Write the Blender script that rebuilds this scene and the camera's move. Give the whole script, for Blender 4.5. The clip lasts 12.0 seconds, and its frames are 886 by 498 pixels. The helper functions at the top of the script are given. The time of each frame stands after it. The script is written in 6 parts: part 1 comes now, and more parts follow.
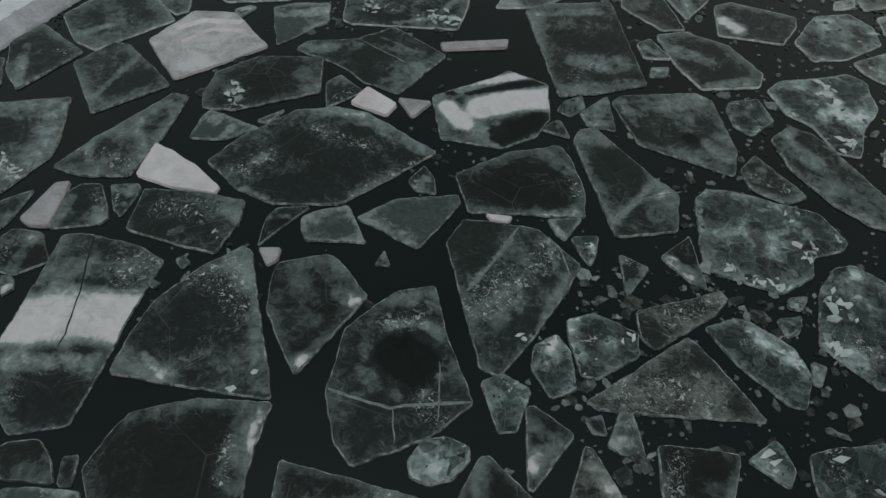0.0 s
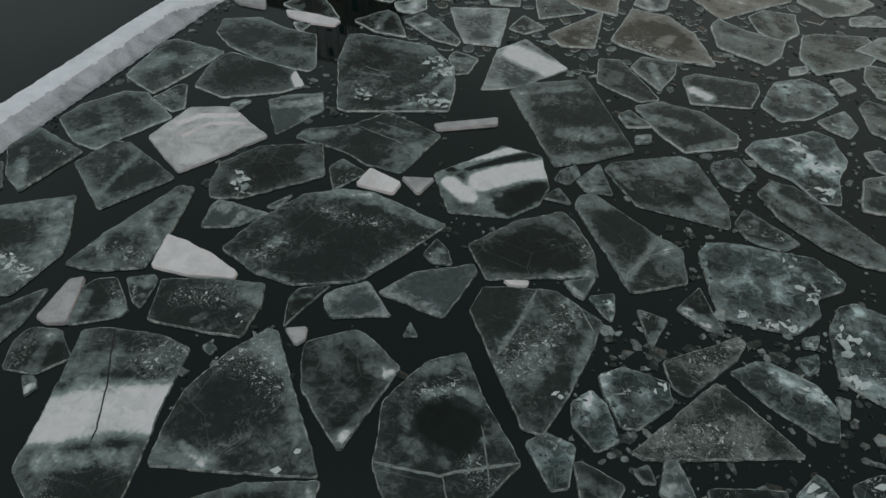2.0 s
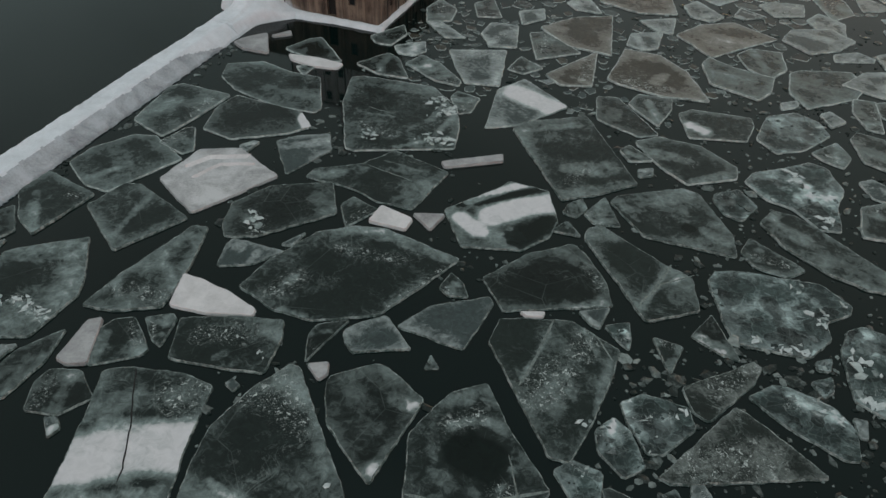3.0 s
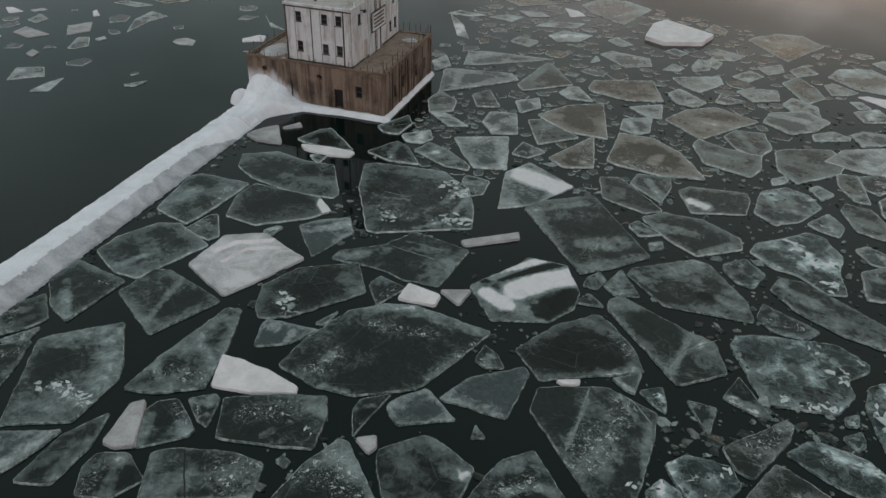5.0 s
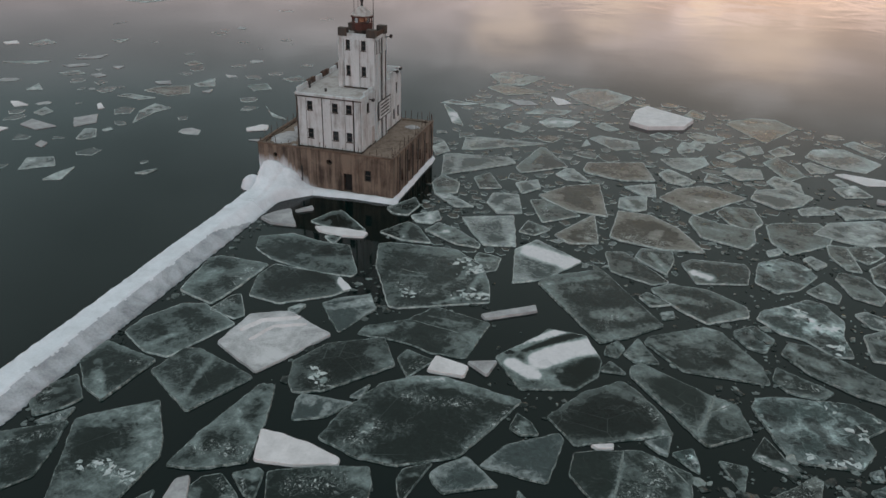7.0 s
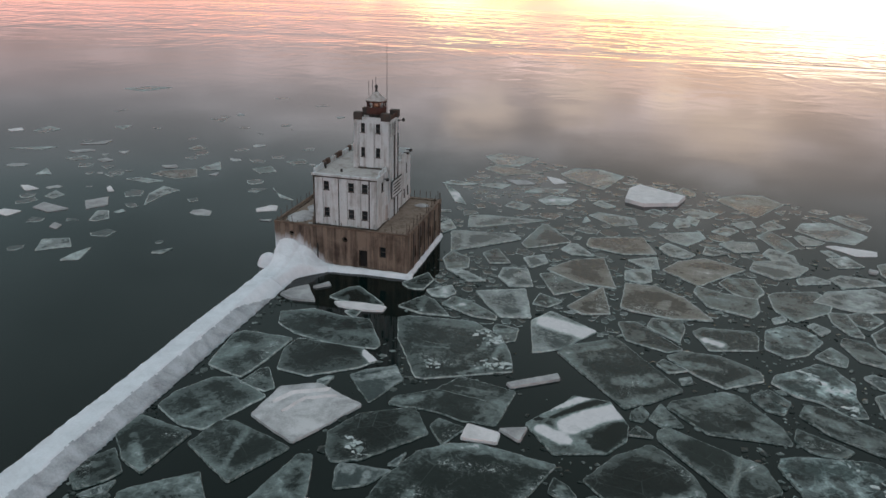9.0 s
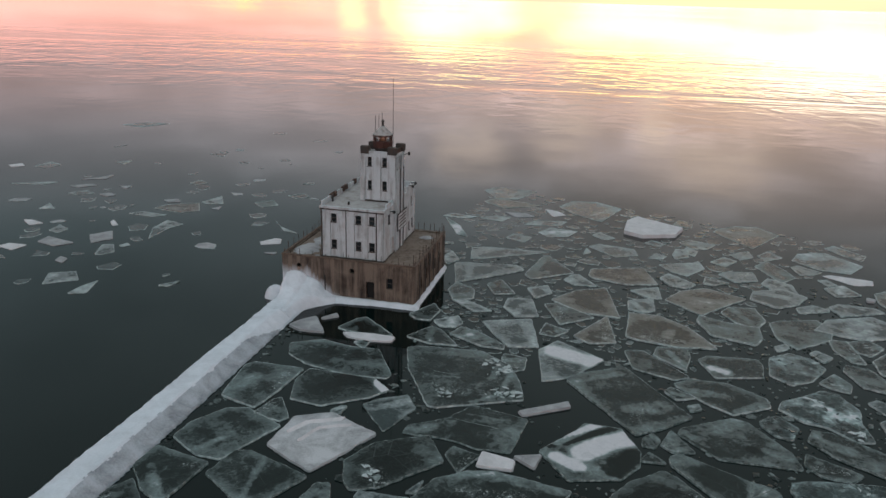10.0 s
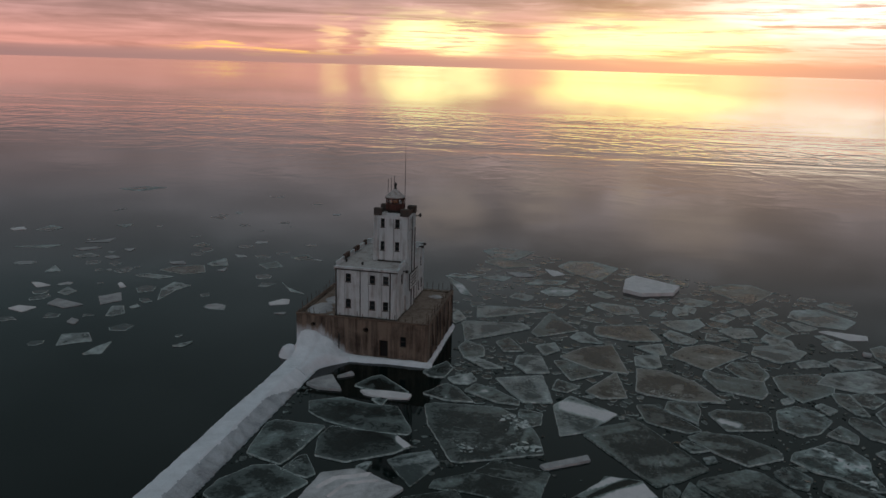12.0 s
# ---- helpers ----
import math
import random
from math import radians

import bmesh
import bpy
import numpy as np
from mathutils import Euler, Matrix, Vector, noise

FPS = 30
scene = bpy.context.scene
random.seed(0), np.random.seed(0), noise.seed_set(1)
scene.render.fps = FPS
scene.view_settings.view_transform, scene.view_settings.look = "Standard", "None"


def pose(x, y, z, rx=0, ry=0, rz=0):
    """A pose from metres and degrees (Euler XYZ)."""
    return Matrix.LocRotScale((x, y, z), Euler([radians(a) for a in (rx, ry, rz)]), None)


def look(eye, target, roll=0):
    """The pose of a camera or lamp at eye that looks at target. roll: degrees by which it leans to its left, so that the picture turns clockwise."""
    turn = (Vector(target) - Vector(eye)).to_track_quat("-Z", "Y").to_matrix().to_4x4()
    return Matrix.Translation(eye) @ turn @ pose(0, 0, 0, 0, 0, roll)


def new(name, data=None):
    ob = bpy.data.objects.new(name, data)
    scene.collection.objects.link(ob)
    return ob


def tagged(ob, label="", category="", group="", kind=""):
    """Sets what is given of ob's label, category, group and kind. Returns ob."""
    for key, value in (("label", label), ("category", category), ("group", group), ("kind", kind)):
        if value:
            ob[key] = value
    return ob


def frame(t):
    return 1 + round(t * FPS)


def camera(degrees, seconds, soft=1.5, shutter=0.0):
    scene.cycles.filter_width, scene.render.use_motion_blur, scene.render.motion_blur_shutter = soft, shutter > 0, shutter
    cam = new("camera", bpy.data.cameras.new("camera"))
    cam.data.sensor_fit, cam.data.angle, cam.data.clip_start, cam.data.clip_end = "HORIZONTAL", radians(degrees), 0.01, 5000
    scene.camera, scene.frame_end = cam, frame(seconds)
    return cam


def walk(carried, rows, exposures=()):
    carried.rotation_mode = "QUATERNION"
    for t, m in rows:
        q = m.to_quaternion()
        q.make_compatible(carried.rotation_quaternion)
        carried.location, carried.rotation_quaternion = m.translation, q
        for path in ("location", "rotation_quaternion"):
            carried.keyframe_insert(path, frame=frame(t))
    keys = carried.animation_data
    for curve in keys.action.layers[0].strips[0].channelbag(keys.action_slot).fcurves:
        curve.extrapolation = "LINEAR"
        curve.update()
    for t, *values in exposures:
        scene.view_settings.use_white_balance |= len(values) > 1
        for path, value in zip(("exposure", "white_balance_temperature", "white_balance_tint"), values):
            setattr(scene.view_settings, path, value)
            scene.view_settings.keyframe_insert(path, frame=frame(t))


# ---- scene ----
cam = camera(60.0, 12.0)
PATH = [
    (0, (38.269, -61.138, 34.252), (37.6640, -60.0174, 32.7101), 1.55),
    (0.5, (37.520, -61.993, 34.186), (36.9259, -60.8177, 32.6812), 1.54),
    (1, (36.735, -62.837, 34.133), (36.1529, -61.6062, 32.6678), 1.48),
    (1.5, (35.925, -63.676, 34.095), (35.3539, -62.3911, 32.6725), 1.46),
    (2, (35.096, -64.515, 34.075), (34.5333, -63.1810, 32.6949), 1.53),
    (2.5, (34.255, -65.358, 34.072), (33.7002, -63.9789, 32.7343), 1.57),
    (3, (33.408, -66.208, 34.086), (32.8609, -64.7866, 32.7893), 1.59),
    (5, (30.010, -69.692, 34.253), (29.4909, -68.1088, 33.1462), 1.63),
    (5.5, (29.167, -70.582, 34.305), (28.6564, -68.9624, 33.2481), 1.67),
    (6, (28.327, -71.477, 34.353), (27.8272, -69.8219, 33.3477), 1.70),
    (6.5, (27.491, -72.375, 34.395), (27.0014, -70.6879, 33.4382), 1.71),
    (7, (26.658, -73.272, 34.428), (26.1766, -71.5578, 33.5180), 1.72),
    (9, (23.359, -76.819, 34.459), (22.9075, -75.0051, 33.7460), 1.64),
    (9.5, (22.546, -77.683, 34.451), (22.1045, -75.8506, 33.7824), 1.63),
    (10, (21.742, -78.536, 34.448), (21.3092, -76.6866, 33.8211), 1.61),
    (10.5, (20.950, -79.376, 34.459), (20.5262, -77.5115, 33.8726), 1.60),
    (11, (20.174, -80.204, 34.496), (19.7600, -78.3260, 33.9473), 1.60),
    (11.5, (19.421, -81.021, 34.573), (19.0148, -79.1298, 34.0654), 1.62),
    (12, (18.697, -81.829, 34.710), (18.2999, -79.9257, 34.2401), 1.64),
]
walk(cam, [(t, look(eye, target, roll)) for t, eye, target, roll in PATH],
     exposures=[(0.0, -0.03, 6700, 10), (1.5, 0.04, 6700, 10), (3.0, 0.13, 6680, 10), (5.0, 0.20, 6620, 10), (7.0, 0.25, 6430, 10), (9.0, 0.14, 6240, 10), (10.0, -0.05, 6190, 10),
                (10.5, -0.26, 6180, 10), (11.0, -0.54, 6150, 10), (11.5, -0.88, 6120, 10), (12.0, -1.23, 6080, 10)])

# ---- light ----
SUN_AZ, SUN_EL = 6.0, 3.5  # degrees from +y towards +x, and above the horizon


def nodes_of(tree):
    tree.nodes.clear()
    return tree.nodes, tree.links


def math_node(nt, op, a, b=None, c=None):
    n = nt.nodes.new("ShaderNodeMath")
    n.operation = op
    for i, v in enumerate((a, b, c)):
        if v is None:
            continue
        if isinstance(v, (int, float)):
            n.inputs[i].default_value = v
        else:
            nt.links.new(v, n.inputs[i])
    return n.outputs[0]


def ramp_node(nt, fac, stops, mode="LINEAR"):
    n = nt.nodes.new("ShaderNodeValToRGB")
    n.color_ramp.interpolation = mode
    els = n.color_ramp.elements
    while len(els) < len(stops):
        els.new(0.5)
    for e, (p, c) in zip(els, stops):
        e.position = p
        e.color = (c, c, c, 1) if isinstance(c, (int, float)) else (*c, 1)
    nt.links.new(fac, n.inputs[0])
    return n.outputs[0]


def mix_node(nt, fac, a, b, blend="MIX"):
    n = nt.nodes.new("ShaderNodeMix")
    n.data_type, n.blend_type = "RGBA", blend
    for sock, v in ((n.inputs[0], fac), (n.inputs[6], a), (n.inputs[7], b)):
        if isinstance(v, (int, float)):
            sock.default_value = v
        elif isinstance(v, tuple):
            sock.default_value = (*v, 1)
        else:
            nt.links.new(v, sock)
    return n.outputs[2]


def noise_node(nt, vec, scale, detail=4.0, rough=0.55, distort=0.0):
    n = nt.nodes.new("ShaderNodeTexNoise")
    n.inputs["Scale"].default_value, n.inputs["Detail"].default_value = scale, detail
    n.inputs["Roughness"].default_value, n.inputs["Distortion"].default_value = rough, distort
    nt.links.new(vec, n.inputs["Vector"])
    return n.outputs["Fac"]


def vec_scale(nt, vec, s):
    n = nt.nodes.new("ShaderNodeMapping")
    n.inputs["Scale"].default_value = s
    nt.links.new(vec, n.inputs["Vector"])
    return n.outputs[0]


world = bpy.data.worlds.new("winter_dusk")
scene.world = world
world.use_nodes = True
wt = world.node_tree
wn, wl = nodes_of(wt)
coord = wn.new("ShaderNodeTexCoord").outputs["Generated"]
sep = wn.new("ShaderNodeSeparateXYZ")
wl.new(coord, sep.inputs[0])
up = sep.outputs[2]
sky = wn.new("ShaderNodeTexSky")
sky.sky_type, sky.sun_disc = "NISHITA", False
sky.sun_elevation, sky.sun_rotation = radians(SUN_EL), radians(SUN_AZ)
# how far round from the sun, 1 at it and 0 square to it
sx, sy = math.sin(radians(SUN_AZ)), math.cos(radians(SUN_AZ))
flat = math_node(wt, "SQRT", math_node(wt, "MAXIMUM", math_node(wt, "SUBTRACT", 1.0, math_node(wt, "MULTIPLY", up, up)), 0.0001))
toward = math_node(wt, "DIVIDE", math_node(wt, "ADD", math_node(wt, "MULTIPLY", sep.outputs[0], sx), math_node(wt, "MULTIPLY", sep.outputs[1], sy)), flat)
side = math_node(wt, "POWER", math_node(wt, "MAXIMUM", toward, 0.0), 5.0)
# a cloud deck, seen flat near the horizon
deck = wn.new("ShaderNodeCombineXYZ")
low = math_node(wt, "ADD", math_node(wt, "ABSOLUTE", up), 0.07)
wl.new(math_node(wt, "DIVIDE", sep.outputs[0], low), deck.inputs[0])
wl.new(math_node(wt, "DIVIDE", sep.outputs[1], low), deck.inputs[1])
cloud = noise_node(wt, deck.outputs[0], 0.8, 6.0, 0.55, 0.5)
patch = noise_node(wt, deck.outputs[0], 1.9, 5.0, 0.55, 0.8)


def by_height(stops):
    """Radiance by the sine of the height above the horizon."""
    half = ramp_node(wt, up, [(at, tuple(v * 0.4 for v in c)) for at, c in stops])
    return mix_node(wt, 1.0, half, (2.5, 2.5, 2.5), "MULTIPLY")


away = by_height([(0.0, (1.75, 0.72, 0.55)), (0.05, (1.2, 0.62, 0.56)), (0.10, (0.68, 0.48, 0.48)), (0.165, (0.41, 0.395, 0.415)), (0.27, (0.275, 0.355, 0.365)), (0.40, (0.26, 0.32, 0.32)), (0.60, (0.305, 0.34, 0.332)), (0.82, (0.30, 0.345, 0.35)), (0.96, (0.60, 0.66, 0.68))])
warm = by_height([(0.0, (2.1, 0.90, 0.62)), (0.05, (1.52, 0.78, 0.63)), (0.10, (1.08, 0.72, 0.65)), (0.165, (0.90, 0.74, 0.735)), (0.25, (0.49, 0.495, 0.515)), (0.32, (0.365, 0.41, 0.42)), (0.42, (0.325, 0.375, 0.37)), (0.60, (0.33, 0.36, 0.342)), (0.82, (0.30, 0.345, 0.35)), (0.96, (0.60, 0.66, 0.68))])
overcast = mix_node(wt, side, away, warm)
overcast = mix_node(wt, 1.0, overcast, ramp_node(wt, cloud, [(0.32, 0.76), (0.5, 1.0), (0.68, 1.25)]), "MULTIPLY")
# thinner places in the cloud, and a lighter sky at the back
holes = mix_node(wt, ramp_node(wt, up, [(0.05, 0.0), (0.09, 1.0), (0.26, 1.0), (0.40, 0.0)]), (1.0, 1.0, 1.0), ramp_node(wt, patch, [(0.36, 0.78), (0.52, 0.98), (0.64, 1.4)]))
overcast = mix_node(wt, math_node(wt, "MULTIPLY_ADD", side, 0.85, 0.15), overcast, mix_node(wt, 1.0, overcast, holes, "MULTIPLY"))
rear = ramp_node(wt, math_node(wt, "MULTIPLY_ADD", sep.outputs[1], 0.5, 0.5), [(0.10, 1.75), (0.40, 1.6), (0.62, 1.0)])
overcast = mix_node(wt, 1.0, overcast, rear, "MULTIPLY")
# degrees round from +y and above the horizon, loosened by streaky noise
turn_deg = math_node(wt, "MULTIPLY", math_node(wt, "ARCTAN2", sep.outputs[0], sep.outputs[1]), 57.2958)
rise_deg = math_node(wt, "MULTIPLY", up, 57.2958)
streak = noise_node(wt, vec_scale(wt, coord, (5.0, 5.0, 60.0)), 1.6, 6.0, 0.55, 0.4)
wobble = math_node(wt, "MULTIPLY", math_node(wt, "SUBTRACT", streak, 0.5), 1.0)


shreds = ramp_node(wt, noise_node(wt, vec_scale(wt, coord, (7.0, 7.0, 110.0)), 1.5, 6.0, 0.6, 0.5), [(0.39, 0.08), (0.53, 1.0)])


def rift(at, rise, wide, tall, colour, under):
    """An opening in the cloud low over the lake."""
    a = math_node(wt, "DIVIDE", math_node(wt, "SUBTRACT", math_node(wt, "MULTIPLY_ADD", wobble, 4.5, turn_deg), at), wide)
    e = math_node(wt, "DIVIDE", math_node(wt, "SUBTRACT", math_node(wt, "MULTIPLY_ADD", wobble, 3.6, rise_deg), rise), tall)
    q = math_node(wt, "ADD", math_node(wt, "POWER", math_node(wt, "ABSOLUTE", a), 4.0), math_node(wt, "MULTIPLY", e, e))
    much = math_node(wt, "MULTIPLY", math_node(wt, "EXPONENT", math_node(wt, "MULTIPLY", q, -1.0)), shreds)
    return mix_node(wt, much, under, colour)


bars = ramp_node(wt, noise_node(wt, vec_scale(wt, coord, (3.0, 3.0, 70.0)), 1.4, 5.0, 0.55, 0.6), [(0.38, 0.62), (0.5, 1.0), (0.62, 1.25)])
overcast = mix_node(wt, ramp_node(wt, up, [(0.02, 0.0), (0.05, 0.8), (0.10, 0.5), (0.14, 0.0)]), overcast, mix_node(wt, 1.0, overcast, bars, "MULTIPLY"))
overcast = rift(17.0, 3.9, 11.0, 2.0, (3.6, 3.2, 2.5), overcast)
overcast = rift(2.2, 1.9, 7.2, 1.15, (4.3, 3.9, 1.35), overcast)
overcast = rift(-12.4, 1.9, 4.2, 1.05, (4.4, 3.9, 1.5), overcast)
overcast = rift(-20.0, 1.6, 0.9, 1.1, (2.6, 1.6, 0.8), overcast)
overcast = rift(-17.6, 1.6, 0.4, 1.0, (2.1, 1.3, 0.75), overcast)
overcast = rift(-24.0, 0.62, 6.0, 0.17, (3.4, 1.9, 0.35), overcast)
# thin places higher up, where the light comes through softly
for at, rise, wide, tall in ((-11.5, 10.8, 2.6, 1.8), (-4.5, 9.7, 2.4, 1.5), (1.8, 8.0, 1.0, 2.6), (6.5, 11.0, 4.0, 1.6)):
    overcast = mix_node(wt, 0.75, overcast, rift(at, rise, wide, tall, (1.4, 1.12, 0.94), overcast))
# the bank on the horizon
bank = ramp_node(wt, up, [(0.0, 1.0), (0.007, 0.85), (0.012, 0.0)])
bank_col = mix_node(wt, side, (0.86, 0.46, 0.42), (1.25, 0.68, 0.55))
overcast = mix_node(wt, bank, overcast, bank_col)
thin = mix_node(wt, 1.0, sky.outputs[0], (0.02, 0.02, 0.02), "MULTIPLY")
total = mix_node(wt, 1.0, overcast, thin, "ADD")
bg = wn.new("ShaderNodeBackground")
wl.new(total, bg.inputs[0])
bg.inputs[1].default_value = 1.0
wl.new(bg.outputs[0], wn.new("ShaderNodeOutputWorld").inputs[0])

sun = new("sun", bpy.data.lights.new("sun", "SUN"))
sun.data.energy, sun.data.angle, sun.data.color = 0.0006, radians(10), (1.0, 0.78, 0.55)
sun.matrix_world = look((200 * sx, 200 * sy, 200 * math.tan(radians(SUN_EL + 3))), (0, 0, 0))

# ---- materials ----


def material(name, rough=0.5, metal=0.0, ior=1.45):
    m = bpy.data.materials.new(name)
    m.use_nodes = True
    nt = m.node_tree
    p = nt.nodes["Principled BSDF"]
    p.inputs["Roughness"].default_value, p.inputs["Metallic"].default_value, p.inputs["IOR"].default_value = rough, metal, ior
    return m, nt, p


def bump_to(nt, p, height, strength, dist):
    b = nt.nodes.new("ShaderNodeBump")
    b.inputs["Strength"].default_value, b.inputs["Distance"].default_value = strength, dist
    nt.links.new(height, b.inputs["Height"])
    nt.links.new(b.outputs[0], p.inputs["Normal"])


def place_of(nt, own=True):
    """Metres on the thing itself, shifted by its own chance number, or in the world."""
    if not own:
        return nt.nodes.new("ShaderNodeNewGeometry").outputs["Position"]
    tc, oi = nt.nodes.new("ShaderNodeTexCoord"), nt.nodes.new("ShaderNodeObjectInfo")
    add = nt.nodes.new("ShaderNodeVectorMath")
    add.operation = "ADD"
    nt.links.new(tc.outputs["Object"], add.inputs[0])
    sh = nt.nodes.new("ShaderNodeCombineXYZ")
    nt.links.new(math_node(nt, "MULTIPLY", oi.outputs["Random"], 97.0), sh.inputs[0])
    nt.links.new(math_node(nt, "MULTIPLY", oi.outputs["Random"], 41.0), sh.inputs[2])
    nt.links.new(sh.outputs[0], add.inputs[1])
    return add.outputs[0]


def voronoi_edge(nt, vec, scale):
    v = nt.nodes.new("ShaderNodeTexVoronoi")
    v.feature = "DISTANCE_TO_EDGE"
    v.inputs["Scale"].default_value = scale
    nt.links.new(vec, v.inputs["Vector"])
    return v.outputs["Distance"]


def voronoi_cell(nt, vec, scale):
    v = nt.nodes.new("ShaderNodeTexVoronoi")
    v.inputs["Scale"].default_value = scale
    nt.links.new(vec, v.inputs["Vector"])
    return v.outputs["Color"]


def ice(name, clear, frost, cloud=1.0, grain=1.0, cells=0.0, rough=0.35):
    """Lake ice: dark where it is clear, milky where air froze in, feathered with frost, gritty where old snow lies."""
    m, nt, p = material(name, rough, 0.0, 1.31)
    p.inputs["Specular IOR Level"].default_value = 0.38
    vec = place_of(nt)
    here, grit = nt.nodes.new("ShaderNodeAttribute"), nt.nodes.new("ShaderNodeAttribute")
    here.attribute_name, grit.attribute_name = "frost", "grit"
    here, grit = here.outputs["Fac"], grit.outputs["Fac"]
    soft = noise_node(nt, vec, 0.24, 3.0, 0.5, 0.7)
    feather = noise_node(nt, vec, 1.5, 9.0, 0.66, 1.1)
    fine = noise_node(nt, vec, 6.0, 7.0, 0.72, 0.3)
    drifts = noise_node(nt, vec, 0.38, 4.0, 0.6, 0.4)
    # clear places stay free of all that lies on the rest
    keep = math_node(nt, "MULTIPLY_ADD", math_node(nt, "MINIMUM", here, 0.0), 1.5, 1.0)
    keep = math_node(nt, "MAXIMUM", keep, 0.0)
    milk = math_node(nt, "MULTIPLY_ADD", math_node(nt, "SUBTRACT", soft, 0.50), 0.95 * cloud, here)
    milk = math_node(nt, "MULTIPLY_ADD", math_node(nt, "SUBTRACT", feather, 0.5), 0.7, milk)
    milk = math_node(nt, "MULTIPLY_ADD", math_node(nt, "SUBTRACT", fine, 0.5), 0.18 * grain, milk)
    lying = ramp_node(nt, math_node(nt, "MULTIPLY", milk, 0.5), [(0.36, 0.0), (0.50, 0.75), (0.62, 1.0)])
    f = math_node(nt, "MULTIPLY", ramp_node(nt, milk, [(0.0, 0.045), (0.10, 0.13), (0.30, 0.40), (0.65, 0.82), (0.9, 1.0)]), keep)
    col = mix_node(nt, f, clear, frost)
    col = mix_node(nt, 0.6, col, ramp_node(nt, feather, [(0.30, 0.55), (0.5, 1.0), (0.72, 1.6)]), "MULTIPLY")
    col = mix_node(nt, 0.22, col, ramp_node(nt, fine, [(0.34, 0.45), (0.5, 0.95), (0.66, 1.7)]), "MULTIPLY")
    if cells:
        warp = nt.nodes.new("ShaderNodeVectorMath")
        warp.operation = "ADD"
        wob = nt.nodes.new("ShaderNodeTexNoise")
        wob.inputs["Scale"].default_value = 0.8
        nt.links.new(vec, wob.inputs["Vector"])
        nt.links.new(vec, warp.inputs[0])
        nt.links.new(wob.outputs["Color"], warp.inputs[1])
        for sc in (0.5, 1.3):
            col = mix_node(nt, 1.0, col, ramp_node(nt, voronoi_cell(nt, warp.outputs[0], sc), [(0.15, 1.0 - cells * 0.5), (0.85, 1.0 + cells * 0.8)]), "MULTIPLY")
            seam = ramp_node(nt, voronoi_edge(nt, warp.outputs[0], sc), [(0.0, 1.0), (0.02, 0.0)])
            col = mix_node(nt, math_node(nt, "MULTIPLY", math_node(nt, "MULTIPLY", seam, keep), 0.15), col, frost)
    # thin pale threads and hairline cracks, in drifts
    some = math_node(nt, "MULTIPLY", ramp_node(nt, drifts, [(0.47, 0.0), (0.66, 1.0)]), keep)
    thread = math_node(nt, "ABSOLUTE", math_node(nt, "SUBTRACT", noise_node(nt, vec, 0.5, 5.0, 0.55, 1.6), 0.5))
    thread = math_node(nt, "MULTIPLY", ramp_node(nt, thread, [(0.0, 1.0), (0.022, 0.0)]), some)
    col = mix_node(nt, math_node(nt, "MULTIPLY", thread, 0.26 * grain), col, (0.28, 0.325, 0.315))
    hair = math_node(nt, "MULTIPLY", ramp_node(nt, voronoi_edge(nt, vec, 0.21), [(0.0, 1.0), (0.007, 0.0)]), ramp_node(nt, soft, [(0.42, 0.0), (0.58, 1.0)]))
    col = mix_node(nt, math_node(nt, "MULTIPLY", math_node(nt, "MULTIPLY", hair, keep), 0.24), col, (0.26, 0.30, 0.29))
    # granules and crumbs of old snow
    much = math_node(nt, "MULTIPLY", math_node(nt, "MULTIPLY_ADD", ramp_node(nt, drifts, [(0.56, 0.0), (0.76, 1.0)]), 0.28 * grain, grit), keep)
    dots = math_node(nt, "MULTIPLY", ramp_node(nt, noise_node(nt, vec, 10.0, 4.0, 0.7), [(0.56, 0.0), (0.63, 1.0)]), much)
    col = mix_node(nt, math_node(nt, "MINIMUM", math_node(nt, "MULTIPLY", dots, 0.42), 0.7), col, (0.46, 0.50, 0.49))
    crumbs = math_node(nt, "MULTIPLY", ramp_node(nt, noise_node(nt, vec, 3.4, 5.0, 0.65, 0.9), [(0.585, 0.0), (0.62, 1.0)]), much)
    col = mix_node(nt, math_node(nt, "MINIMUM", math_node(nt, "MULTIPLY", crumbs, 0.75), 0.9), col, (0.60, 0.64, 0.63))
    col = mix_node(nt, lying, col, mix_node(nt, ramp_node(nt, feather, [(0.35, 0.0), (0.65, 1.0)]), (0.57, 0.55, 0.57), (0.66, 0.635, 0.655)))
    nt.links.new(col, p.inputs["Base Color"])
    nt.links.new(ramp_node(nt, f, [(0.0, rough * 0.55), (1.0, min(1.0, rough * 1.9))]), p.inputs["Roughness"])
    bump_to(nt, p, math_node(nt, "ADD", fine, math_node(nt, "MULTIPLY", feather, 0.8)), 0.3, 0.03)
    return m


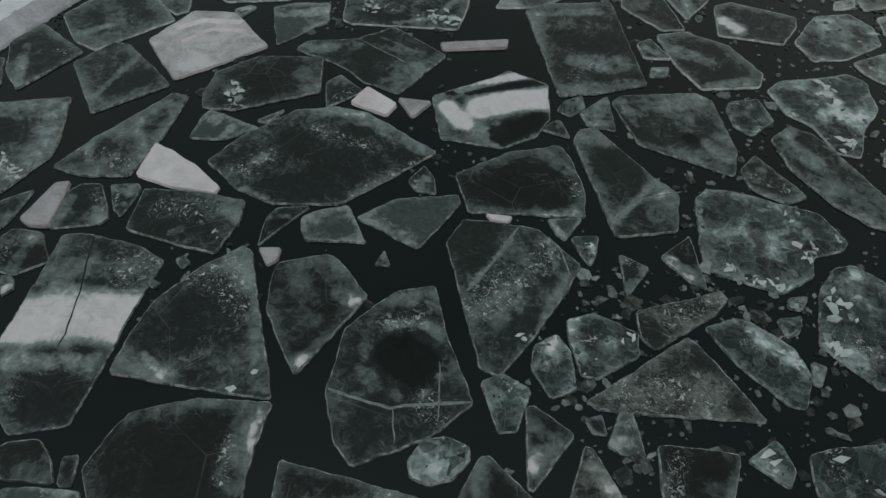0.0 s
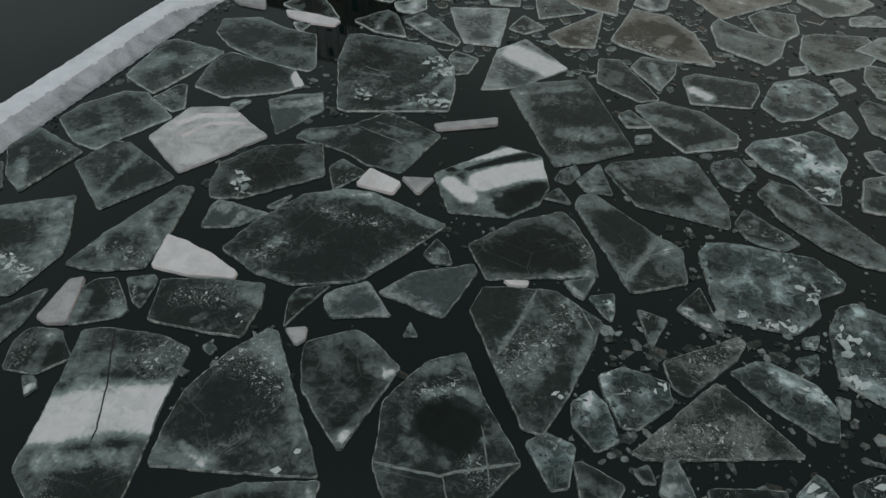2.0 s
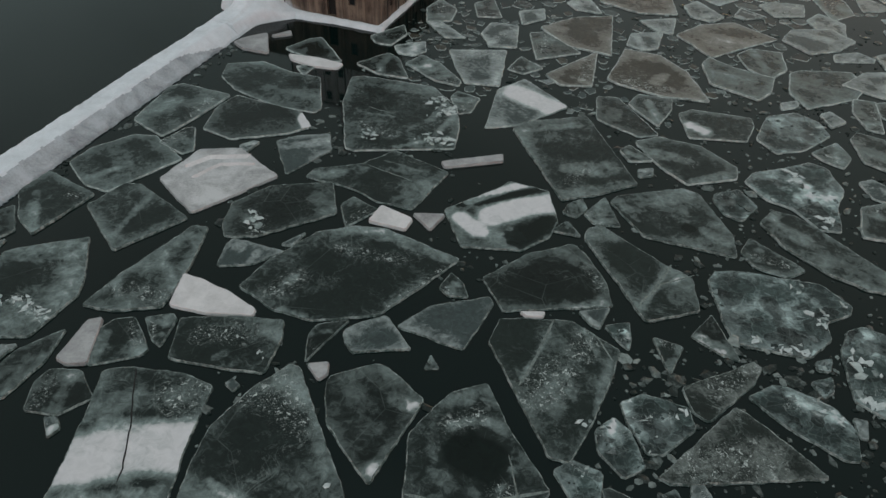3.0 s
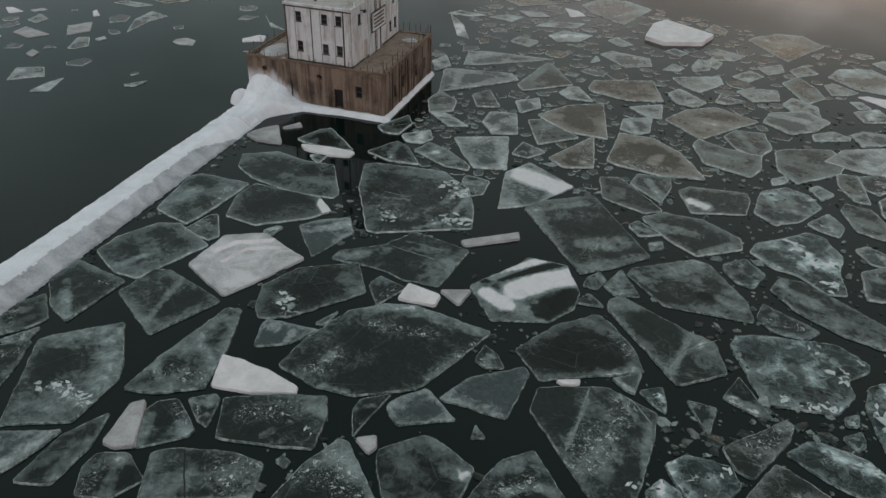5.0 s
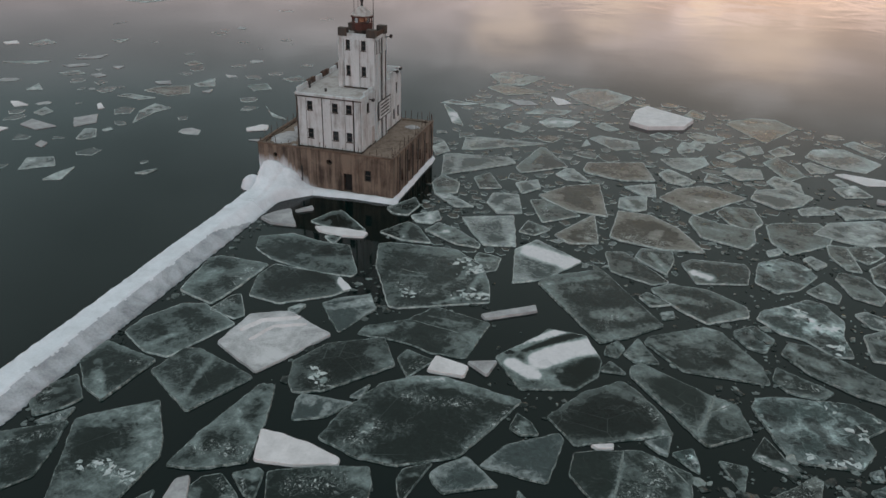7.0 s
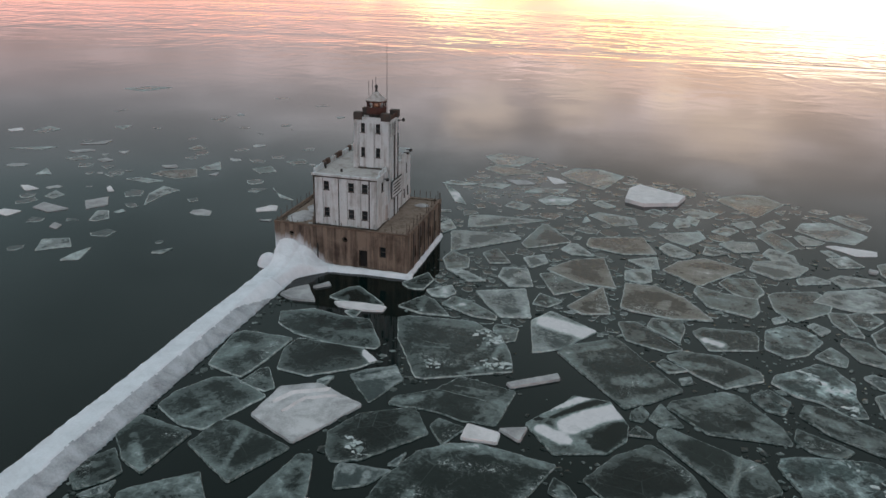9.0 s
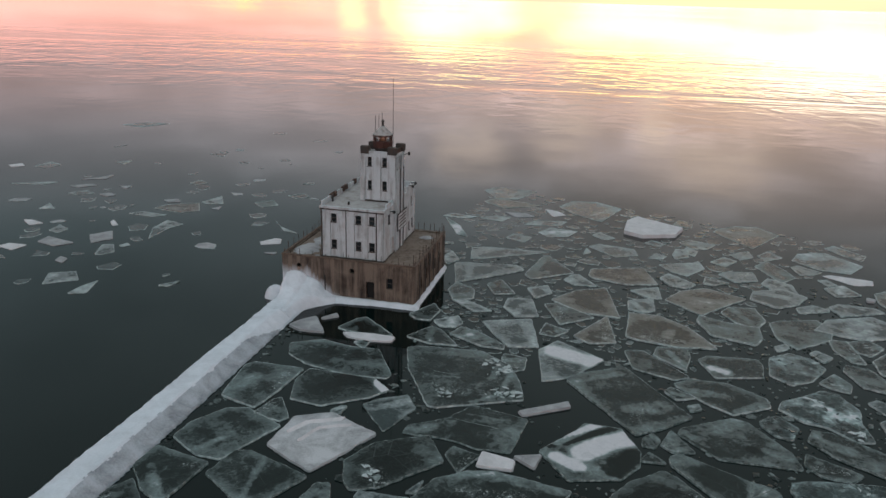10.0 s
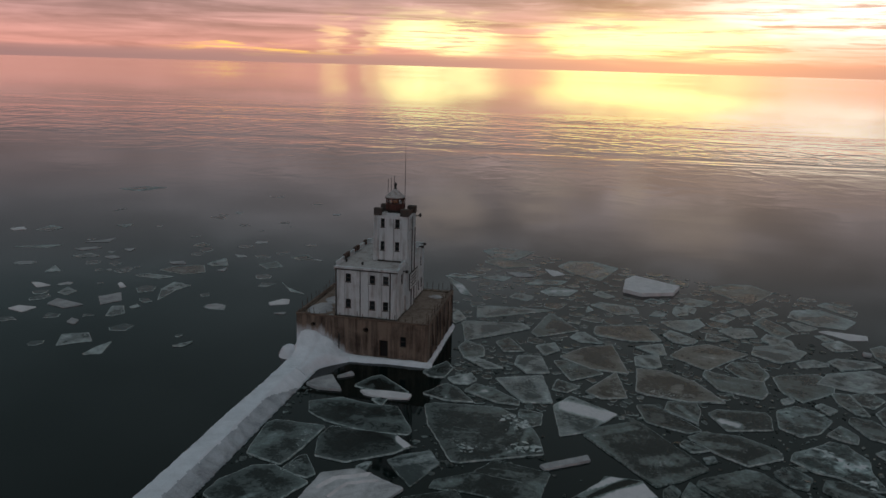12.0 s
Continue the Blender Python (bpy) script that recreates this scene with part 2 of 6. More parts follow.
def crust(name, dark, light, low, high, scale=3.0, rough=0.5, pick=False):
    """Broken or rimed ice: light and dark by grain, or piece by piece as well."""
    m, nt, p = material(name, rough, 0.0, 1.31)
    vec = place_of(nt)
    a = noise_node(nt, vec, scale, 7.0, 0.7, 0.6)
    fine = noise_node(nt, vec, scale * 4.0, 5.0, 0.7)
    f = math_node(nt, "MULTIPLY_ADD", math_node(nt, "SUBTRACT", fine, 0.5), 0.3, a)
    if pick:
        isle = nt.nodes.new("ShaderNodeNewGeometry").outputs["Random Per Island"]
        own = nt.nodes.new("ShaderNodeObjectInfo").outputs["Random"]
        isle = math_node(nt, "FRACT", math_node(nt, "ADD", isle, own))
        f = math_node(nt, "MULTIPLY_ADD", math_node(nt, "SUBTRACT", math_node(nt, "POWER", isle, 2.0), 0.3), 0.45, f)
    nt.links.new(mix_node(nt, ramp_node(nt, f, [(low, 0.0), (high, 1.0)]), dark, light), p.inputs["Base Color"])
    bump_to(nt, p, math_node(nt, "ADD", a, fine), 0.4, 0.04)
    return m


def snow(name, col, dirt=0.12, lump=0.5):
    m, nt, p = material(name, 0.8)
    vec = place_of(nt)
    a, b = noise_node(nt, vec, 0.6, 6.0, 0.6, 0.4), noise_node(nt, vec, 6.0, 5.0, 0.65)
    shade = ramp_node(nt, math_node(nt, "ADD", math_node(nt, "MULTIPLY", a, 0.7), math_node(nt, "MULTIPLY", b, 0.3)), [(0.3, 1.0 - dirt * 2), (0.6, 1.0)])
    nt.links.new(mix_node(nt, 1.0, col, shade, "MULTIPLY"), p.inputs["Base Color"])
    bump_to(nt, p, math_node(nt, "ADD", a, math_node(nt, "MULTIPLY", b, 0.3)), lump, 0.12)
    return m


def streaked(name, base, stain, amount, scale=1.0, rough=0.7, metal=0.0, streak=0.06, glaze=False):
    """Paint, concrete or iron with rust and damp run down it."""
    m, nt, p = material(name, rough, metal)
    vec = place_of(nt, False)
    run = noise_node(nt, vec_scale(nt, vec, (1.6 * scale, 1.6 * scale, streak * 2.0 * scale)), 1.3, 6.0, 0.65, 0.3)
    blot = noise_node(nt, vec, 0.55 * scale, 6.0, 0.6, 0.5)
    fine = noise_node(nt, vec, 7.0, 5.0, 0.65)
    f = math_node(nt, "ADD", math_node(nt, "MULTIPLY", run, 0.6), math_node(nt, "MULTIPLY", blot, 0.4))
    f = ramp_node(nt, f, [(0.62 - amount * 0.3, 0.0), (0.74 - amount * 0.2, 1.0)])
    col = mix_node(nt, f, base, stain)
    col = mix_node(nt, 0.35, col, ramp_node(nt, fine, [(0.3, 0.55), (0.7, 1.25)]), "MULTIPLY")
    if glaze:  # frozen spray on the front wall where the breakwater meets it
        xyz = nt.nodes.new("ShaderNodeSeparateXYZ")
        nt.links.new(vec, xyz.inputs[0])
        reach = math_node(nt, "MULTIPLY_ADD", math_node(nt, "MAXIMUM", math_node(nt, "ADD", xyz.outputs[0], 13.2), 0.0), -0.8, 3.9)
        high = math_node(nt, "MULTIPLY", math_node(nt, "SUBTRACT", reach, xyz.outputs[2]), 0.5)
        high = math_node(nt, "ADD", high, math_node(nt, "MULTIPLY", math_node(nt, "SUBTRACT", run, 0.5), 1.6))
        front = math_node(nt, "LESS_THAN", xyz.outputs[1], 1.0)
        spray = math_node(nt, "MULTIPLY", ramp_node(nt, high, [(0.0, 0.0), (0.35, 0.5), (0.8, 0.95)]), front)
        col = mix_node(nt, spray, col, (0.66, 0.70, 0.75))
    nt.links.new(col, p.inputs["Base Color"])
    bump_to(nt, p, fine, 0.3, 0.03)
    return m


M = {}
M["dark"] = ice("clear_ice", (0.0035, 0.0070, 0.0058), (0.17, 0.205, 0.20), 0.75, 0.7)
M["frost"] = ice("frosted_ice", (0.0045, 0.009, 0.0075), (0.235, 0.283, 0.278), 1.0, 1.0)
M["vein"] = ice("veined_ice", (0.007, 0.0125, 0.0105), (0.22, 0.265, 0.26), 1.0, 1.4)
M["chunk"] = ice("broken_ice", (0.011, 0.0185, 0.0175), (0.27, 0.325, 0.325), 1.15, 1.3, 0.8)
M["pale"] = ice("pale_ice", (0.034, 0.048, 0.048), (0.405, 0.445, 0.445), 1.2, 1.0)
# brown: the warm sky's reflection, painted into the ice colour
M["brown"] = ice("sky_tinted_ice", (0.030, 0.025, 0.017), (0.30, 0.30, 0.28), 1.0, 0.9)
M["grain"] = ice("grained_ice", (0.008, 0.013, 0.011), (0.25, 0.275, 0.265), 0.8, 2.2)
M["healed"] = crust("healed_crack", (0.07, 0.09, 0.085), (0.27, 0.31, 0.30), 0.35, 0.7)
M["chip"] = crust("ice_chip", (0.10, 0.13, 0.127), (0.45, 0.50, 0.495), 0.3, 0.75, 2.0, 0.4, True)
M["brash"] = crust("brash", (0.010, 0.017, 0.0155), (0.30, 0.34, 0.33), 0.40, 0.95, 2.4, 0.4, True)
M["shard"] = crust("ice_shard", (0.30, 0.345, 0.345), (0.64, 0.67, 0.68), 0.25, 0.7, 1.5, 0.4)
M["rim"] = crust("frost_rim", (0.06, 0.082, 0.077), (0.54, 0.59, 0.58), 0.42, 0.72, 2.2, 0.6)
# a lighter rim for floes farther out and for small ones
M["farrim"] = crust("far_frost_rim", (0.16, 0.19, 0.186), (0.66, 0.70, 0.69), 0.36, 0.66, 1.6, 0.7)
M["snowy"] = snow("thin_snow", (0.43, 0.42, 0.43), 0.3)
M["snow"] = snow("snow", (0.69, 0.655, 0.668), 0.16)
M["deepsnow"] = snow("deep_snow", (0.73, 0.75, 0.80), 0.12, 0.9)
# greyer copy of the snow: painted shade for the breakwater's pack side
M["shadedface"] = snow("shaded_snow", (0.47, 0.50, 0.54), 0.3, 0.9)
M["drifted"] = snow("drifted_snow", (0.56, 0.55, 0.565), 0.32, 0.9)
M["paint"] = streaked("white_paint", (0.565, 0.595, 0.615), (0.26, 0.245, 0.235), 0.42, 1.0, 0.55)
M["trim"] = streaked("rusty_trim", (0.055, 0.047, 0.043), (0.085, 0.058, 0.045), 0.5, 2.0, 0.75)
M["concrete"] = streaked("stained_concrete", (0.20, 0.153, 0.12), (0.042, 0.028, 0.022), 0.66, 0.8, 0.85, glaze=True)
M["rustcrete"] = streaked("rusty_coping", (0.15, 0.105, 0.08), (0.06, 0.036, 0.026), 0.5, 1.2, 0.85, 0.0, 1.0)
M["deck"] = streaked("weathered_deck", (0.23, 0.175, 0.142), (0.10, 0.068, 0.05), 0.55, 0.9, 0.9, 0.0, 1.0)
M["roofing"] = streaked("roofing", (0.44, 0.41, 0.40), (0.25, 0.215, 0.195), 0.5, 0.8, 0.9, 0.0, 1.0)
M["rust"] = streaked("rusted_iron", (0.075, 0.042, 0.03), (0.04, 0.022, 0.016), 0.5, 2.0, 0.8)
M["iron"] = streaked("dark_iron", (0.035, 0.033, 0.032), (0.07, 0.045, 0.035), 0.3, 2.0, 0.6)
M["red"] = streaked("red_paint", (0.075, 0.026, 0.019), (0.032, 0.018, 0.014), 0.4, 2.0, 0.5)
M["seam"] = streaked("grey_seam", (0.17, 0.155, 0.145), (0.14, 0.10, 0.08), 0.45, 2.0, 0.7)
M["void"] = material("dark_inside", 0.9)[0]
M["void"].node_tree.nodes["Principled BSDF"].inputs["Base Color"].default_value = (0.012, 0.011, 0.011, 1)
M["glass"] = material("window_glass", 0.08)[0]
M["glass"].node_tree.nodes["Principled BSDF"].inputs["Base Color"].default_value = (0.014, 0.016, 0.018, 1)
cg, cnt, cp = material("lantern_glass", 0.03, 0.0, 1.5)
cp.inputs["Base Color"].default_value = (0.9, 0.92, 0.92, 1)
cp.inputs["Transmission Weight"].default_value = 1.0
M["clearglass"] = cg
M["lens"] = material("lamp_lens", 0.2)[0]
M["lens"].node_tree.nodes["Principled BSDF"].inputs["Base Color"].default_value = (0.42, 0.34, 0.28, 1)
M["lens"].node_tree.nodes["Principled BSDF"].inputs["Emission Color"].default_value = (1.0, 0.30, 0.06, 1)
M["lens"].node_tree.nodes["Principled BSDF"].inputs["Emission Strength"].default_value = 0.07


def lake():
    m, nt, p = material("lake_water", 0.05, 0.0, 1.32)
    p.inputs["Base Color"].default_value = (0.0009, 0.0066, 0.0060, 1)
    pos = place_of(nt, False)
    # ripples run free past the pack, in gusts, and die away among the floes and far out
    swell = noise_node(nt, vec_scale(nt, pos, (0.08, 0.065, 0.1)), 1.0, 2.0, 0.5, 0.8)
    chop = noise_node(nt, vec_scale(nt, pos, (0.45, 1.0, 1.0)), 0.40, 4.0, 0.55, 0.3)
    gusts = ramp_node(nt, noise_node(nt, vec_scale(nt, pos, (0.0035, 0.010, 0.01)), 1.0, 5.0, 0.6, 0.6), [(0.42, 0.12), (0.54, 1.0)])
    parts_of = nt.nodes.new("ShaderNodeSeparateXYZ")
    nt.links.new(pos, parts_of.inputs[0])
    open_lake = ramp_node(nt, math_node(nt, "MULTIPLY", parts_of.outputs[1], 0.001), [(0.10, 0.01), (0.17, 0.16), (0.25, 0.7), (0.42, 0.8), (0.56, 0.05)])
    rough_there = math_node(nt, "MULTIPLY", gusts, open_lake)
    h = math_node(nt, "ADD", math_node(nt, "MULTIPLY", math_node(nt, "MULTIPLY", swell, rough_there), 7.0), math_node(nt, "MULTIPLY", math_node(nt, "MULTIPLY", chop, rough_there), 0.12))
    h = math_node(nt, "ADD", h, math_node(nt, "MULTIPLY", swell, 0.04))
    bump_to(nt, p, h, 0.30, 0.35)
    return m


M["water"] = lake()

# ---- building blocks ----


def part(name, bm, mat, parent=None, label="", smooth=False):
    """Links a bmesh as one mesh object, under a thing or a part if one is given."""
    me = bpy.data.meshes.new(name)
    bm.to_mesh(me)
    bm.free()
    for mt in mat if isinstance(mat, (list, tuple)) else [mat]:
        me.materials.append(mt)
    if smooth:
        me.polygons.foreach_set("use_smooth", [True] * len(me.polygons))
    ob = new(name, me)
    if parent:
        ob.parent = parent
    return tagged(ob, label)


def empty(name, label, category, group="", kind=""):
    ob = new(name)
    ob.empty_display_size = 0.5
    return tagged(ob, label, category, group, kind)


def add_box(bm, x0, x1, y0, y1, z0, z1, bevel=0.0):
    r = bmesh.ops.create_cube(bm, size=1.0)
    vs = r["verts"]
    bmesh.ops.scale(bm, vec=(x1 - x0, y1 - y0, z1 - z0), verts=vs)
    bmesh.ops.translate(bm, vec=((x0 + x1) / 2, (y0 + y1) / 2, (z0 + z1) / 2), verts=vs)
    if bevel:
        es = list({e for v in vs for e in v.link_edges})
        bmesh.ops.bevel(bm, geom=es, offset=bevel, segments=2, affect="EDGES")
    return bm


def box(x0, x1, y0, y1, z0, z1, bevel=0.0):
    return add_box(bmesh.new(), x0, x1, y0, y1, z0, z1, bevel)


def rod(a, b, r, n=8, r2=None):
    bm = bmesh.new()
    a, b = Vector(a), Vector(b)
    m = Matrix.Translation((a + b) / 2) @ (b - a).to_track_quat("Z", "Y").to_matrix().to_4x4()
    bmesh.ops.create_cone(bm, cap_ends=True, segments=n, radius1=r, radius2=r if r2 is None else r2, depth=(b - a).length, matrix=m)
    return bm


def wall_with_holes(axis, at, thick, u0, u1, z0, z1, holes):
    """A wall in the plane x = at or y = at, its outer face there, with openings (u0, u1, z0, z1) that go through it."""
    us = sorted({u0, u1, *[h[i] for h in holes for i in (0, 1)]})
    zs = sorted({z0, z1, *[h[i] for h in holes for i in (2, 3)]})
    bm = bmesh.new()
    solid = {}
    for i in range(len(us) - 1):
        for j in range(len(zs) - 1):
            cu, cz = (us[i] + us[i + 1]) / 2, (zs[j] + zs[j + 1]) / 2
            solid[i, j] = not any(h[0] < cu < h[1] and h[2] < cz < h[3] for h in holes)

    def v(u, z, d):
        return bm.verts.new((u, at + d, z) if axis == "y" else (at - d, u, z))

    for (i, j), s in solid.items():
        if not s:
            continue
        a, b, c, d = us[i], us[i + 1], zs[j], zs[j + 1]
        for dep in (0.0, thick):
            bm.faces.new([v(a, c, dep), v(b, c, dep), v(b, d, dep), v(a, d, dep)])
        for (di, dj), (p, q) in {(-1, 0): ((a, c), (a, d)), (1, 0): ((b, c), (b, d)), (0, -1): ((a, c), (b, c)), (0, 1): ((a, d), (b, d))}.items():
            if not solid.get((i + di, j + dj), False):
                bm.faces.new([v(*p, 0.0), v(*q, 0.0), v(*q, thick), v(*p, thick)])
    bmesh.ops.remove_doubles(bm, verts=bm.verts, dist=0.0005)
    bmesh.ops.recalc_face_normals(bm, faces=bm.faces)
    return bm


def window(parent, axis, at, u0, u1, z0, z1, depth=0.12):
    """A sash window set into its opening: a frame with a meeting rail, two panes and a sill."""
    def bx(bm, a, b, c, d, d0, d1):
        if axis == "y":
            add_box(bm, a, b, at + d0, at + d1, c, d)
        else:
            add_box(bm, at - d1, at - d0, a, b, c, d)

    f = bmesh.new()
    w, zm = 0.07, (z0 + z1) / 2
    bx(f, u0, u0 + w, z0, z1, 0.02, depth)
    bx(f, u1 - w, u1, z0, z1, 0.02, depth)
    bx(f, u0 + w, u1 - w, z0, z0 + w, 0.02, depth)
    bx(f, u0 + w, u1 - w, z1 - w, z1, 0.02, depth)
    bx(f, u0 + w, u1 - w, zm - 0.03, zm + 0.03, 0.03, depth)
    frame_ob = part("window", f, M["trim"], parent, "dark rust-stained window frame")
    for a, b in ((z0 + w, zm - 0.03), (zm + 0.03, z1 - w)):
        g = bmesh.new()
        bx(g, u0 + w, u1 - w, a, b, 0.07, 0.09)
        part("pane", g, M["glass"], frame_ob, "dark window glass")
    s = bmesh.new()
    bx(s, u0 - 0.06, u1 + 0.06, z0 - 0.07, z0 - 0.003, -0.07, 0.05)
    part("sill", s, M["trim"], frame_ob)
    return frame_ob


# ---- water ----
# one sheet in rings; its far rim lifts a little, so that the horizon stands as high as that of a wider lake
bm = bmesh.new()
rings = []
for reach, z in ((400.0, 0.0), (2000.0, 0.0), (3000.0, 3.0), (4000.0, 8.5), (4750.0, 15.0)):
    rings.append([bm.verts.new((20 + reach * math.cos(math.pi * k / 48), -70 + reach * math.sin(math.pi * k / 48), z)) for k in range(96)])
bm.faces.new(rings[0])
for a, c in zip(rings, rings[1:]):
    for k in range(96):
        bm.faces.new([a[k], c[k], c[(k + 1) % 96], a[(k + 1) % 96]])
water = part("water", bm, M["water"])
tagged(water, "dark calm lake water between the ice floes", "water", kind="structure")

# ---- the concrete pier under the lighthouse ----
BX0, BX1, BY0, BY1, DECK = -16.3, 0.0, 0.6, 15.4, 4.85
pier = empty("concrete_pier", "rust-stained square concrete pier carrying the lighthouse", "pier")
front_holes = [(-5.88, -4.85, 0.6, 2.68), (-3.38, -2.62, 2.04, 3.35), (-14.4, -13.9, 3.6, 4.1), (-7.85, -7.25, 3.5, 4.05)]
right_holes = [(3.3, 3.95, 1.5, 2.9), (5.6, 6.3, 1.7, 3.2), (7.2, 7.8, 0.8, 2.9), (9.7, 10.4, 1.7, 3.1), (12.4, 13.1, 1.6, 3.0)]
T = 0.5
part("front_wall", wall_with_holes("y", BY0, T, BX0, BX1, -1.0, 5.0, front_holes), M["concrete"], pier)
part("side_wall", wall_with_holes("x", BX1, T, BY0 + T, BY1, -1.0, 5.0, right_holes), M["concrete"], pier)
part("side_wall", box(BX0, BX0 + T, BY0 + T, BY1, -1.0, 5.0), M["concrete"], pier)
part("back_wall", box(BX0 + T, BX1 - T, BY1 - T, BY1, -1.0, 5.0), M["concrete"], pier)
part("dark_room", box(BX0 + T + 0.01, BX1 - T - 0.01, BY0 + T + 0.01, BY1 - T - 0.01, -0.9, DECK - 0.3), M["void"], pier)
part("deck", box(BX0 + T, BX1 - T, BY0 + T, BY1 - T, DECK - 0.29, DECK), M["deck"], pier, "weathered grey-brown deck with snow dust")
part("door", box(-5.82, -4.91, BY0 + 0.3, BY0 + 0.38, 0.62, 2.64, 0.02), M["void"], pier, "dark iron door set deep in the wall")
for x0, x1, z0, z1 in front_holes[1:2]:
    window(pier, "y", BY0 + 0.15, x0, x1, z0, z1)
for y0, y1, z0, z1 in right_holes:
    window(pier, "x", BX1 - 0.15, y0, y1, z0, z1)
# round port surrounds
for cx, cz, r in ((-14.15, 3.85, 0.27), (-7.55, 3.78, 0.32)):
    b = bmesh.new()
    n = 20
    ring = [[b.verts.new((cx + rr * math.cos(2 * math.pi * k / n), yy, cz + rr * math.sin(2 * math.pi * k / n))) for k in range(n)] for rr, yy in ((r, BY0 - 0.05), (r * 1.45, BY0 - 0.05), (r * 1.45, BY0 + 0.03), (r, BY0 + 0.35))]
    for s in range(4):
        for k in range(n):
            b.faces.new([ring[s][k], ring[s][(k + 1) % n], ring[(s + 1) % 4][(k + 1) % n], ring[(s + 1) % 4][k]])
    bmesh.ops.recalc_face_normals(b, faces=b.faces)
    part("port_ring", b, M["concrete"], pier)
# pilasters on the walls
for x in (-11.2, -9.3, -6.4, -4.2, -1.6):
    part("pilaster", box(x - 0.16, x + 0.16, BY0 - 0.06, BY0 + 0.05, 0.3, 4.9, 0.02), M["concrete"], pier)
for y in (2.2, 4.9, 6.8, 8.7, 11.4, 14.2):
    part("pilaster", box(BX1 - 0.05, BX1 + 0.08, y - 0.18, y + 0.18, 0.3, 4.9, 0.02), M["concrete"], pier)
    part("drain_pipe", rod((BX1 + 0.1, y + 0.32, 0.5), (BX1 + 0.1, y + 0.32, 4.7), 0.06), M["iron"], pier)
part("drain_pipe", rod((-10.9, BY0 - 0.1, 0.5), (-10.9, BY0 - 0.1, 3.0), 0.07), M["iron"], pier)
for x0, x1, y0, y1 in ((BX0 - 0.06, BX1 + 0.06, BY0 - 0.06, BY0 + 0.3), (BX1 - 0.3, BX1 + 0.06, BY0 + 0.3, BY1), (BX0 - 0.06, BX0 + 0.3, BY0 + 0.3, BY1)):
    part("coping", box(x0, x1, y0, y1, 4.98, 5.14, 0.03), M["rustcrete"], pier, "rust-brown concrete coping")
# broken railing round the deck
rng = random.Random(7)


def rail_post(x, y, h):
    part("railing_post", rod((x, y, DECK), (x + rng.uniform(-0.06, 0.06), y + rng.uniform(-0.06, 0.06), 5.0 + h), 0.035, 6), M["rust"], pier)


x = BX0 + 0.2
while x < BX1:
    rail_post(x, BY0 + 0.25, rng.choice((0.35, 0.5, 0.6, 0.9)))
    rail_post(x, BY1 - 0.25, rng.choice((0.6, 1.0, 1.1)))
    x += rng.uniform(0.55, 1.2)
y = BY0 + 0.4
while y < BY1:
    rail_post(BX1 - 0.25, y, rng.choice((0.4, 0.9, 1.2, 1.4)))
    rail_post(BX0 + 0.25, y, rng.choice((0.6, 1.0, 1.2)))
    y += rng.uniform(0.7, 1.6)

# ---- the lighthouse ----
lighthouse = empty("lighthouse", "white two-storey steel lighthouse with square tower, rust-streaked", "lighthouse")
HX0, HX1, HY0, HY1, HZ = -11.75, -4.1, 1.7, 14.7, 11.0
house_w = [(-10.45, -9.78), (-7.47, -6.78), (-5.83, -5.14)]
fw = [(a, b, z0, z1) for a, b in house_w for z0, z1 in ((5.98, 7.08), (9.18, 10.22))]
rw = [(3.5, 4.2, 8.95, 10.05), (12.0, 12.6, 5.8, 6.95), (13.5, 14.1, 5.85, 7.05), (12.9, 13.5, 8.85, 10.05)]
part("front_wall", wall_with_holes("y", HY0, 0.2, HX0, HX1, DECK, HZ, fw), M["paint"], lighthouse)
part("side_wall", wall_with_holes("x", HX1, 0.2, HY0 + 0.2, HY1, DECK, HZ, rw), M["paint"], lighthouse)
part("side_wall", box(HX0, HX0 + 0.2, HY0 + 0.2, HY1, DECK, HZ), M["paint"], lighthouse)
part("back_wall", box(HX0 + 0.2, HX1 - 0.2, HY1 - 0.2, HY1, DECK, HZ), M["paint"], lighthouse)
part("dark_room", box(HX0 + 0.25, HX1 - 0.25, HY0 + 0.25, HY1 - 0.25, DECK + 0.05, HZ - 0.3), M["void"], lighthouse)
part("roof", box(HX0 + 0.2, HX1 - 0.2, HY0 + 0.2, HY1 - 0.2, HZ - 0.25, HZ - 0.05), M["roofing"], lighthouse, "flat grey roof with snow dust")
for a, b, z0, z1 in fw:
    window(lighthouse, "y", HY0, a, b, z0, z1)
for a, b, z0, z1 in rw:
    window(lighthouse, "x", HX1, a, b, z0, z1)
# plate seams and corner strips
for x0, x1 in ((HX0 + 0.25, -10.56), (-9.66, -8.66), (-8.56, -7.6), (-6.66, -5.96), (-4.85, HX1 - 0.02)):
    part("wall_panel", box(x0, x1, HY0 - 0.08, HY0 + 0.05, DECK + 0.15, HZ - 0.4, 0.015), M["paint"], lighthouse)
    for x in (x0, x1):
        part("seam_strip", box(x - 0.015, x + 0.015, HY0 - 0.04, HY0 + 0.02, DECK + 0.15, HZ - 0.4), M["seam"], lighthouse)
for y0, y1 in ((HY0 + 0.2, 3.3), (4.4, 4.72), (11.2, 11.9), (12.7, 12.85), (14.2, HY1)):
    part("wall_panel", box(HX1 - 0.04, HX1 + 0.07, y0, y1, DECK + 0.17, HZ - 0.35, 0.015), M["paint"], lighthouse)
for x, r in ((-11.62, 0.08), (-8.61, 0.04), (-4.93, 0.07)):
    part("downpipe", rod((x, HY0 - 0.1, DECK), (x, HY0 - 0.1, HZ - 0.2), r), M["trim"], lighthouse)
